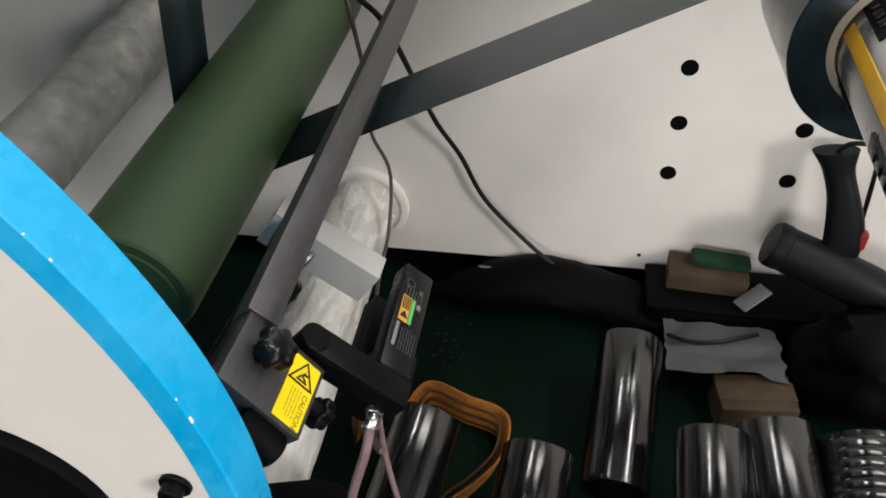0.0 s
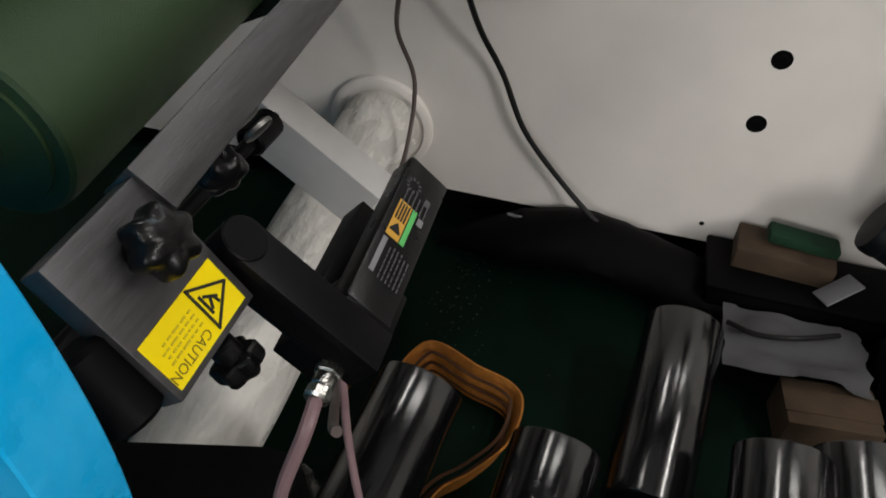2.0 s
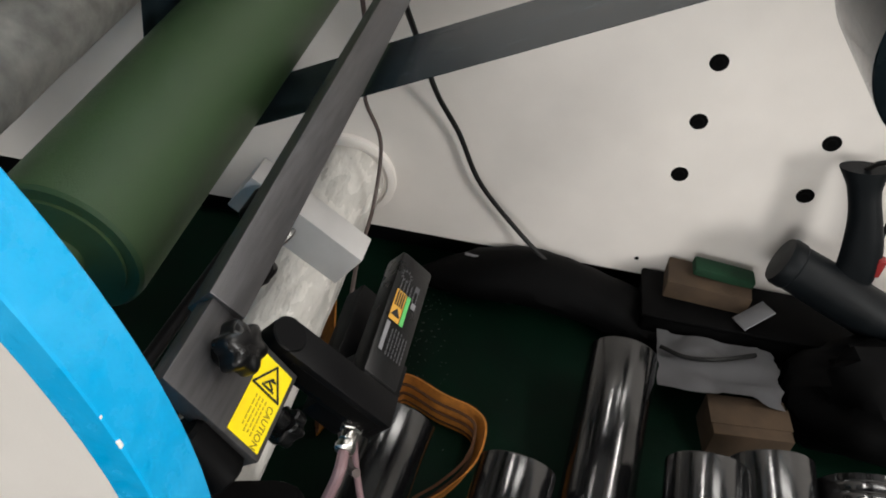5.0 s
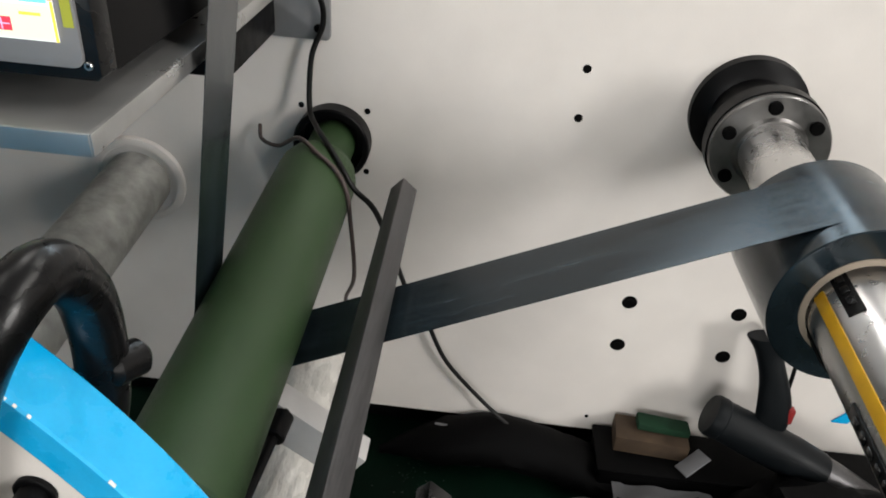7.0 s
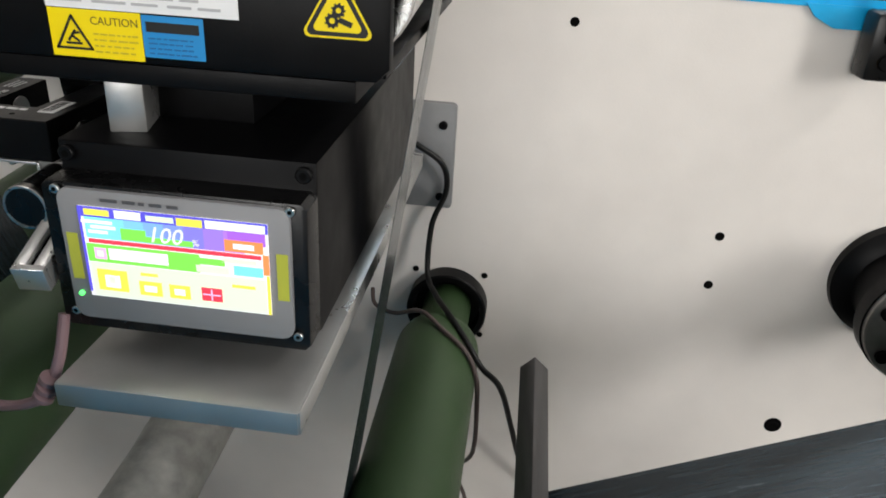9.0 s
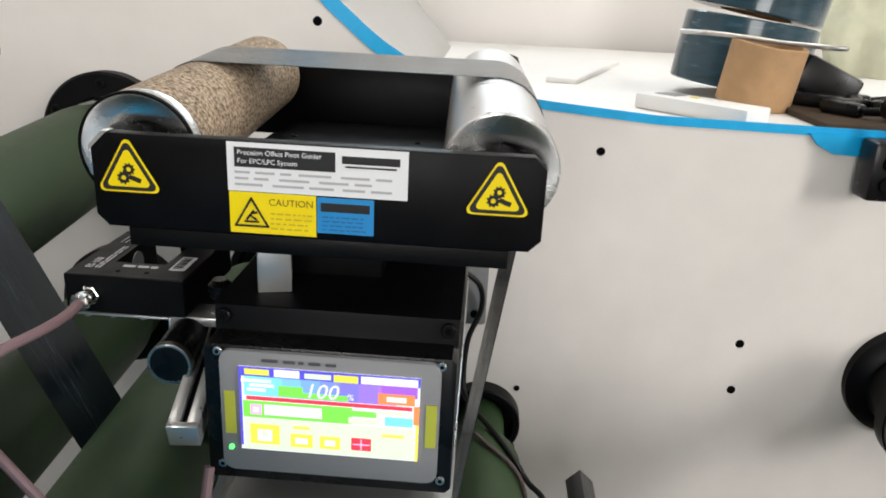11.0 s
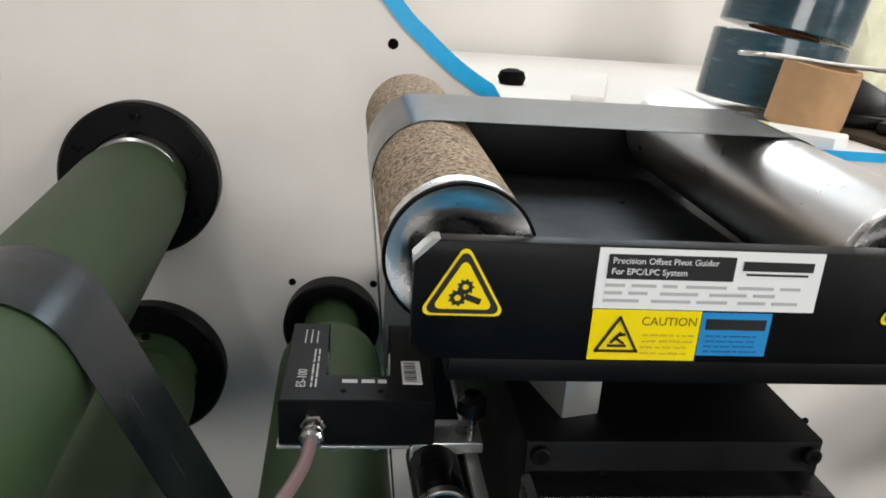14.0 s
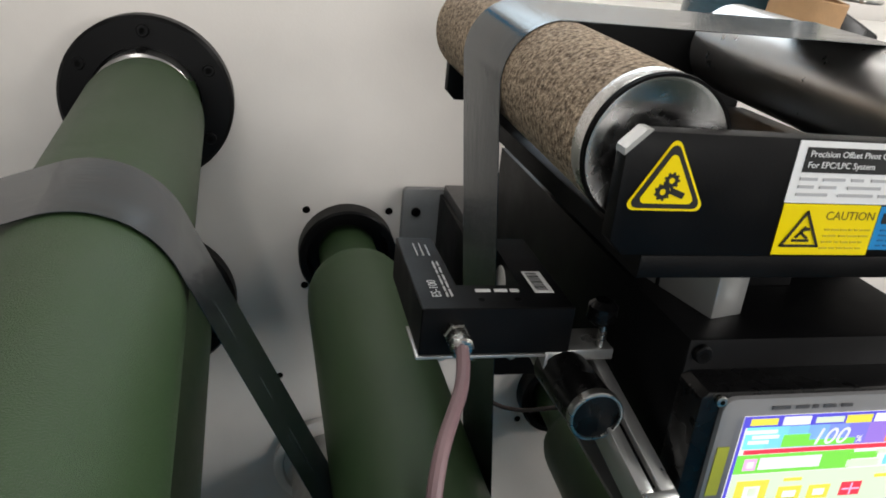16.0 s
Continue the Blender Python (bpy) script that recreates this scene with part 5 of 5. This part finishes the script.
# ---------------- floor clutter ----------------
def black_tube(far, near, r, ridged=False):
    th = thing("black_tube", "ridged shiny black plastic tube lying on the floor" if ridged else "shiny black plastic tube lying on the floor", "tube", "black tubes on the floor")
    a, b = Vector(far), Vector(near)
    L = (b - a).length
    bm = bmesh.new()
    if ridged:
        prof = [(0, r * 0.8)]
        n = 26
        for k in range(n):
            s = L * k / n
            prof += [(s + 0.001, r), (s + L / n * 0.7, r), (s + L / n * 0.8, r * 0.975)]
        prof += [(L, r), (L, r * 0.8)]
    else:
        prof = [(0.03, r * 0.86), (0, r * 0.86), (0, r * 0.985), (0.0015, r), (L - 0.0015, r), (L, r * 0.985), (L, r * 0.86), (L - 0.03, r * 0.86)]
    add_lathe(bm, a, b, prof, 56, ridged)
    part("tube_wall", bm, BLACK_TUBE, th)
    if not ridged:
        bm = bmesh.new()
        add_lathe(bm, a, b, [(0.028, 0), (0.028, r * 0.87), (L - 0.028, r * 0.87), (L - 0.028, 0)], 32, False)
        part("plug", bm, BLACK_RUBBER, th)
    return th


Z0 = FLOOR_Z
for far, near, r, ridged in (((-0.138, 0.530, 0.076), (-0.172, 0.300, 0.006), 0.040, False), ((-0.008, 0.505, 0.069), (-0.030, 0.280, 0.0), 0.040, False), ((0.096, 0.699, 0.056), (0.080, 0.510, 0.0), 0.040, False),
                             ((0.178, 0.545, 0.081), (0.172, 0.280, 0.0), 0.040, False), ((0.241, 0.560, 0.085), (0.262, 0.280, 0.0), 0.042, False), ((0.330, 0.552, 0.083), (0.330, 0.280, 0.0), 0.046, True)):
    black_tube((far[0], far[1], Z0 + r + far[2]), (near[0], near[1], Z0 + r + near[2] + 0.006), r, ridged)
for c, size in (((0.08, 0.40, Z0 + 0.0165), (0.58, 0.02, 0.033)), ((0.088, 0.60, Z0 + 0.0115), (0.06, 0.02, 0.023))):
    bm = bmesh.new()
    add_box(bm, c, size, 0.002)
    solid("support_bar", bm, BLACK_RUBBER, "dark bar on the floor that props up black tubes", "bar", "tube supports")


def band(name, points, height, lean, thick, mat, label, category, per=8):
    """A strap or film on edge along floor points."""
    path = smooth_path(points, per)
    bm = bmesh.new()
    rows = []
    for i, q in enumerate(path):
        d = (path[min(i + 1, len(path) - 1)] - path[max(i - 1, 0)])
        s = Vector((-d.y, d.x, 0)).normalized()
        up = (Vector((0, 0, 1)) + s * lean).normalized() * height
        t = s * thick / 2
        rows.append([bm.verts.new(v) for v in (q - t, q + t, q + t + up, q - t + up)])
    for a, b in zip(rows, rows[1:]):
        for k in range(4):
            bm.faces.new((a[k], a[(k + 1) % 4], b[(k + 1) % 4], b[k]))
    bm.faces.new(rows[0]), bm.faces.new(rows[-1])
    return solid(name, bm, mat, label, category)


zf = FLOOR_Z + 0.0005
STRAP = [(-0.168, 0.52, zf), (-0.172, 0.590, zf), (-0.162, 0.628, zf), (-0.148, 0.632, zf), (-0.110, 0.616, zf), (-0.072, 0.605, zf), (-0.060, 0.588, zf), (-0.064, 0.548, zf), (-0.088, 0.510, zf), (-0.115, 0.478, zf), (-0.13, 0.42, zf), (-0.13, 0.34, zf)]
LOOSE_END = [(-0.335, 0.815, zf), (-0.305, 0.755, zf), (-0.285, 0.690, zf), (-0.262, 0.630, zf), (-0.245, 0.560, zf)]
strap = band("webbing_strap", STRAP, 0.043, 0.30, 0.0022, ORANGE_WEB, "orange woven webbing strap in a loop on the floor", "strap")
strap_end = band("webbing_strap", LOOSE_END, 0.043, 0.55, 0.0022, ORANGE_WEB, "loose end of orange woven webbing by the wrapped roller", "strap")
for owner, way in ((strap, STRAP), (strap_end, LOOSE_END)):
    for up in (0.005, 0.0185, 0.036):
        stitch = band("stitching", [(x, y, z + up) for x, y, z in way], 0.0011, 0.30, 0.0034, THREAD, "dark stitching", "")
        stitch.parent = owner


def black_film():
    rnd = random.Random(8)
    bm = bmesh.new()
    pts = [(-0.21, 0.845, 0.048), (-0.14, 0.855, 0.082), (-0.035, 0.862, 0.112), (0.07, 0.850, 0.098), (0.165, 0.828, 0.078), (0.275, 0.795, 0.060), (0.42, 0.80, 0.065), (0.58, 0.84, 0.08)]
    path = smooth_path(pts, 6)
    rings = []
    for i, q in enumerate(path):
        d = (path[min(i + 1, len(path) - 1)] - path[max(i - 1, 0)]).normalized()
        s = Vector((-d.y, d.x, 0)).normalized()
        grow = min(1.0, i / 8, (len(path) - 1 - i) / 5 + 0.15)
        ring = []
        for k in range(14):
            a = k * math.tau / 14
            j = 1 + rnd.uniform(-0.07, 0.07)
            h = (q.z - FLOOR_Z) * 0.5
            ring.append(bm.verts.new(Vector((q.x, q.y, FLOOR_Z + h * 1.0)) + s * math.cos(a) * 0.045 * j * max(grow, 0.1) + Vector((0, 0, math.sin(a) * h * 0.97))))
        rings.append(ring)
    for p, q in zip(rings, rings[1:]):
        for k in range(14):
            bm.faces.new((p[k], q[k], q[(k + 1) % 14], p[(k + 1) % 14]))
    bm.faces.new(rings[0]), bm.faces.new(rings[-1])
    return solid("black_film", bm, BLACK_RUBBER, "heap of dull black film along the machine panel", "film")


black_film()


def carton_box():
    th = thing("cardboard_box", "flat brown cardboard box with an open pale flap", "box")
    rot = Matrix.Rotation(radians(-4), 3, "Z")
    bm = bmesh.new()
    add_box(bm, (0.206, 0.862, 0.1080), (0.110, 0.052, 0.045), 0.002, rot)
    part("body", bm, CARTON, th, "brown cardboard body, darkened for the dim floor area")
    bm = bmesh.new()
    add_box(bm, (0.262, 0.815, 0.120), (0.045, 0.030, 0.0025), 0.0005, rot @ Matrix.Rotation(radians(-32), 3, "Y") @ Matrix.Rotation(radians(30), 3, "Z"))
    part("flap", bm, DIM_PAPER, th, "pale cardboard flap, greyed for shade")


bm = bmesh.new()
add_box(bm, (0.375, 0.845, 0.0635), (0.50, 0.09, 0.067), 0.006)
case = solid("black_case", bm, BLACK_RUBBER, "long low black case along the machine panel", "case")
bm = bmesh.new()
add_box(bm, (0.375, 0.845, 0.0985), (0.506, 0.094, 0.008), 0.003)
part("lid", bm, BLACK_RUBBER, case, "black case lid")
carton_box()
bm = bmesh.new()
add_box(bm, (0.222, 0.868, 0.1380), (0.082, 0.028, 0.014), 0.004, Matrix.Rotation(radians(6), 3, "Y"))
solid("scouring_pad", bm, FOAM_GREEN, "green scouring pad on the cardboard box", "scouring pad")
bm = bmesh.new()
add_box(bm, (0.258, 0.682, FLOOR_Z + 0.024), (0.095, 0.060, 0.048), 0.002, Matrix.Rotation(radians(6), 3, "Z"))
carton = solid("small_carton", bm, CARTON, "small worn brown board box on the floor, darkened for shade", "box")
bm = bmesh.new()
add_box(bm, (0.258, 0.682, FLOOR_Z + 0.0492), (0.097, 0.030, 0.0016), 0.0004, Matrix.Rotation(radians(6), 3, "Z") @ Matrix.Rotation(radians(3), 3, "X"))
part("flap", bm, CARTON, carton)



def crumpled(name, c, s, mat, label, category, seed, nx=18, ny=14, amp=0.012):
    """A crumpled sheet that lies over what is below it."""
    bm = bmesh.new()
    grid = []
    for i in range(nx):
        row = []
        for j in range(ny):
            u, v = i / (nx - 1) - 0.5, j / (ny - 1) - 0.5
            k = noise.noise(Vector((u * 3.1 + seed, v * 3.1, seed)))
            kk = noise.noise(Vector((u * 9 + seed, v * 9, 2.0)))
            row.append(bm.verts.new((c[0] + s[0] * (u + 0.05 * kk), c[1] + s[1] * (v + 0.07 * k), c[2] + amp * (k + 0.35 * abs(kk)) + s[2] * (0.5 - abs(u)))))
        grid.append(row)
    for i in range(nx - 1):
        for j in range(ny - 1):
            bm.faces.new((grid[i][j], grid[i + 1][j], grid[i + 1][j + 1], grid[i][j + 1]))
    bmesh.ops.solidify(bm, geom=list(bm.faces), thickness=0.0008)
    return solid(name, bm, mat, label, category)


bm = bmesh.new()
add_box(bm, (-0.262, 0.290, 0.135), (0.21, 0.165, 0.21), 0.030, Matrix.Rotation(radians(15), 3, "Z"))
solid("black_crate", bm, BLACK_RUBBER, "dull black plastic crate standing below the sensor bar", "crate")
crumpled("paper_sheet", (0.222, 0.745, FLOOR_Z + 0.053), (0.150, 0.095, 0.012), DIM_PAPER, "crumpled white paper sheet among the tubes, greyed for shade", "paper", 1.7)
cable("short_cable", [(0.15, 0.76, 0.088), (0.18, 0.744, 0.094), (0.22, 0.747, 0.098), (0.27, 0.775, 0.09)], 0.003, BLACK_CABLE, "short black cable lying over white paper")


def heap(name, c, s, mat, label, category, seed):
    """A lumpy bag: a noisy half ellipsoid with a flat foot."""
    bm = bmesh.new()
    bmesh.ops.create_icosphere(bm, subdivisions=4, radius=1.0)
    for v in bm.verts:
        p = v.co.copy()
        k = 1 + 0.22 * noise.noise(p * 1.8 + Vector((seed, 0, 0))) + 0.09 * noise.noise(p * 5 + Vector((0, seed, 0)))
        v.co = Vector((c[0] + p.x * s[0] * k, c[1] + p.y * s[1] * k, max(c[2] + p.z * s[2] * k, FLOOR_Z + 0.001)))
    return solid(name, bm, mat, label, category)


heap("black_bag", (0.445, 0.735, 0.085), (0.135, 0.080, 0.085), BLACK_RUBBER, "black plastic bag slumped on the floor", "bag", 2.0)
heap("clear_bag", (-0.236, 0.440, 0.065), (0.022, 0.022, 0.040), CLEAR_FILM, "crumpled clear plastic bag round the roller's end", "bag", 5.0)


def heat_gun():
    th = thing("heat_gun", "dark grey heat gun lying with its grip up", "heat gun")
    a, b = Vector((0.268, 0.835, 0.204)), Vector((0.560, 0.775, 0.105))
    L = (b - a).length
    mat = material("dark_grey_tool_plastic", (0.0040, 0.0054, 0.0066), 0.45, spec=0.15, spots=0.2, bump=0.15)
    bm = bmesh.new()
    add_lathe(bm, a, b, [(0, 0.022), (0.001, 0.029), (0.006, 0.0315), (0.018, 0.0315), (0.020, 0.0300), (0.08, 0.0315), (0.13, 0.031), (0.175, 0.028), (0.180, 0.026)], 40)
    part("barrel", bm, mat, th)
    bm = bmesh.new()
    add_lathe(bm, a, b, [(0.178, 0.0255), (0.20, 0.024), (0.265, 0.016), (0.27, 0.012), (0.295, 0.010), (0.295, 0.006)], 36)
    part("nozzle", bm, GREY_BAR, th, "tapered metal nozzle")
    path = smooth_path([(0.352, 0.822, 0.175), (0.353, 0.830, 0.225), (0.343, 0.840, 0.270), (0.328, 0.850, 0.310), (0.318, 0.855, 0.338)], 6)
    bm = bmesh.new()
    rings = []
    for i, q in enumerate(path):
        t = i / (len(path) - 1)
        wx = 0.0215 + 0.003 * math.sin(t * 7) + (0.004 * max(0, t - 0.8) * 5)
        rings.append([bm.verts.new(q + Vector((math.cos(k * math.tau / 16) * wx, math.sin(k * math.tau / 16) * 0.014, 0.10 * wx * math.cos(k * math.tau / 16)))) for k in range(16)])
    for p, q in zip(rings, rings[1:]):
        for k in range(16):
            bm.faces.new((p[k], q[k], q[(k + 1) % 16], p[(k + 1) % 16]))
    bm.faces.new(rings[0]), bm.faces.new(rings[-1])
    part("grip", bm, mat, th, "dark grey moulded grip")
    bm = bmesh.new()
    add_box(bm, (0.374, 0.826, 0.225), (0.010, 0.012, 0.026), 0.002)
    part("trigger", bm, material("red_trigger", (0.22, 0.02, 0.02), 0.4), th, "dull red trigger")
    bm = bmesh.new()
    add_hose(bm, [(0.318, 0.853, 0.335), (0.327, 0.846, 0.352), (0.345, 0.842, 0.356), (0.362, 0.85, 0.345), (0.378, 0.87, 0.30), (0.39, 0.88, 0.2)], 0.003)
    part("power_lead", bm, BLACK_CABLE, th)


heat_gun()
bm = bmesh.new()
add_plate(bm, [(0.478, 0.1605), (0.502, 0.1605), (0.520, 0.196), (0.508, 0.198)], PY - 0.0032, PY - 0.0008)
solid("blue_tape_scrap", bm, BLUE_PAINT, "scrap of blue tape stuck low on the panel", "tape scrap")
# dust and crumbs on the floor near the panel
bm = bmesh.new()
rnd = random.Random(12)
for k in range(120):
    x, y = rnd.gauss(-0.155, 0.022), rnd.gauss(0.76, 0.055)
    if k % 4 == 0:
        x, y = rnd.uniform(-0.2, 0.1), rnd.uniform(0.45, 0.86)
    s = rnd.uniform(0.0004, 0.0013)
    add_box(bm, (x, y, FLOOR_Z + s * 0.4), (s * rnd.uniform(1, 2.4), s, s * 0.8), 0, Matrix.Rotation(rnd.uniform(0, 3), 3, "Z"))
solid("floor_crumbs", bm, CRUMB, "pale crumbs and dust on the green floor", "crumbs", "", "stuff")
bm = bmesh.new()
add_box(bm, (-0.10, 0.862, 0.0905), (0.052, 0.003, 0.004), 0.001, Matrix.Rotation(radians(5), 3, "Y"))
solid("paper_scrap", bm, DIM_PAPER, "white paper scrap on the black film, greyed for shade", "paper")


# ---------------- things on the cabinet top ----------------
ST = 0.929


def paper_core():
    th = thing("paper_core", "short brown cardboard core standing on the cabinet top", "cardboard core")
    bm = bmesh.new()
    lean = Vector((0.10, -0.12, 1.0)).normalized()
    foot = Vector((0.042, 1.083, ST + 0.0074))
    add_lathe(bm, foot, foot + lean, [(0, 0.040), (0, 0.0475), (0.078, 0.0475), (0.079, 0.0465), (0.079, 0.040), (0.0, 0.040)], 56, False)
    part("wall", bm, CARDBOARD, th)
    return th


paper_core()


def pliers():
    th = thing("pliers", "bright steel hand tool lying across the core", "pliers")
    z = ST + 0.0825
    bm = bmesh.new()
    add_hose(bm, [(-0.042, 1.066, z + 0.012), (0.0, 1.066, z + 0.0095), (0.055, 1.062, z + 0.0045), (0.115, 1.054, z + 0.002)], 0.0032)
    part("shank", bm, BARE_STEEL, th)
    for x, y, up in ((-0.052, 1.066, 0.012), (0.122, 1.053, 0.0015)):
        bm = bmesh.new()
        ring = [(x + 0.015 * math.cos(a * math.tau / 16), y + 0.009 * math.sin(a * math.tau / 16), z + up) for a in range(17)]
        add_hose(bm, ring, 0.0028, 8, 2)
        part("loop", bm, BARE_STEEL, th, "bright metal finger loop")


pliers()


def slate_roll(c, tilt, r, h, label):
    th = thing("tape_roll", label, "tape roll", "slate tape rolls")
    t = Matrix.Rotation(radians(tilt[0]), 3, "X") @ Matrix.Rotation(radians(tilt[1]), 3, "Y")
    up = t @ Vector((0, 0, 1))
    bm = bmesh.new()
    add_lathe(bm, c, Vector(c) + up, [(0, 0.05), (0, r - 0.002), (0.002, r), (h - 0.002, r), (h, r - 0.002), (h, 0.05), (0, 0.05)], 64, False)
    part("winding", bm, TAPE_SLATE, th)
    bm = bmesh.new()
    add_lathe(bm, Vector(c) - up * 0.001, Vector(c) + up, [(0, 0.040), (0, 0.0505), (h + 0.002, 0.0505), (h + 0.002, 0.040), (0, 0.040)], 48, False)
    part("core", bm, CARDBOARD, th, "brown paper core")


slate_roll((0.062, 1.235, ST + 0.0125), (0, 7), 0.095, 0.098, "glossy slate-blue tape roll standing on the cabinet top")
slate_roll((0.076, 1.232, ST + 0.1170), (0, 10), 0.093, 0.13, "glossy slate-blue tape roll tilted on another roll")


def white_box():
    th = thing("white_device", "flat white plastic device lying on the cabinet top", "device")
    rot = Matrix.Rotation(radians(-48), 3, "Z")
    c = Vector((-0.052, 0.985, ST + 0.010))
    bm = bmesh.new()
    add_box(bm, c, (0.155, 0.052, 0.019), 0.003, rot)
    part("case", bm, PAINT_WHITE, th)
    bm = bmesh.new()
    add_box(bm, c + rot @ Vector((-0.045, 0.004, 0.0098)), (0.032, 0.026, 0.0008), 0, rot)
    part("window", bm, BEZEL_GREY, th, "grey display window")
    bm = bmesh.new()
    add_box(bm, c + rot @ Vector((-0.012, 0.006, 0.0098)), (0.010, 0.008, 0.0008), 0, rot)
    part("button", bm, STICKER_YELLOW, th, "yellow button")


white_box()
bm = bmesh.new()
add_box(bm, (0.175, 1.02, ST + 0.004), (0.20, 0.19, 0.008), 0.002)
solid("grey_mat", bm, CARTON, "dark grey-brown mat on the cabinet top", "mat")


def hand_tool(c, turn, seed):
    th = thing("hand_tool", "small black hand tool lying on the mat", "hand tool", "black hand tools")
    rnd2 = random.Random(seed)
    rot = Matrix.Rotation(radians(turn), 3, "Z")
    c = Vector(c)
    bm = bmesh.new()
    add_box(bm, c + Vector((0, 0, 0.008)), (0.075 * rnd2.uniform(0.6, 1.1), 0.018, 0.016), 0.004, rot)
    part("handle", bm, BLACK_PLASTIC, th)
    bm = bmesh.new()
    add_rod(bm, c + rot @ Vector((0.03, 0, 0.008)), c + rot @ Vector((0.062, 0.006, 0.012)), 0.005, 12, 0.001)
    part("jaw", bm, BLACK_ANODISED, th)


for k, (x, y, tn) in enumerate(((0.115, 1.075, -35), (0.150, 1.045, 15), (0.175, 1.085, 70), (0.125, 1.005, -60), (0.20, 1.03, -20), (0.165, 1.10, -10))):
    hand_tool((x, y, ST + 0.0085), tn, k)
bm = bmesh.new()
add_box(bm, (0.145, 1.115, ST + 0.034), (0.085, 0.030, 0.050), 0.006, Matrix.Rotation(radians(24), 3, "Y"))
solid("black_clamp", bm, BLACK_PLASTIC, "black plastic clamp behind the hand tools", "clamp")


def hung_switch():
    th = thing("hanging_switch", "black control pendant hanging over the panel edge", "switch")
    bm = bmesh.new()
    add_box(bm, (0.118, 0.872, 0.898), (0.036, 0.036, 0.064), 0.005)
    part("case", bm, BLACK_PLASTIC, th)
    for z in (0.885, 0.908):
        bm = bmesh.new()
        add_rod(bm, (0.118, 0.855, z), (0.118, 0.850, z), 0.008, 20, 0.001)
        part("button", bm, BLACK_RUBBER, th)
    bm = bmesh.new()
    add_hose(bm, [(0.122, 0.872, 0.925), (0.124, 0.878, 0.955), (0.135, 0.92, 0.965), (0.16, 0.97, 0.945), (0.20, 1.0, 0.945)], 0.005)
    part("lead", bm, BLACK_CABLE, th)


hung_switch()
bm = bmesh.new()
add_lathe(bm, (-0.278, 1.44, ST), (-0.278, 1.44, 1.0), [(0, 0.020), (0.012, 0.024), (0.022, 0.020), (0.026, 0.010), (0.026, 0)], 32)
solid("rubber_foot", bm, BLACK_RUBBER, "black round rubber foot on the white cabinet top", "rubber foot")
bm = bmesh.new()
add_box(bm, (-0.13, 1.46, ST + 0.004), (0.05, 0.42, 0.010), 0.003, Matrix.Rotation(radians(-18), 3, "Z"))
solid("cabinet_ridge", bm, PAINT_WHITE, "white raised ridge on the cabinet top", "cabinet ridge", "", "structure")
heap("pale_plastic_sack", (0.50, 1.75, 1.06), (0.12, 0.10, 0.20), material("pale_yellow_sack", (0.62, 0.62, 0.46), 0.5, spots=0.25, scale=14, bump=0.3), "pale yellow-green plastic sack standing on the cabinet", "sack", 3.0)


def motions():
    """Nothing in the place moves; only the camera does."""


motions()
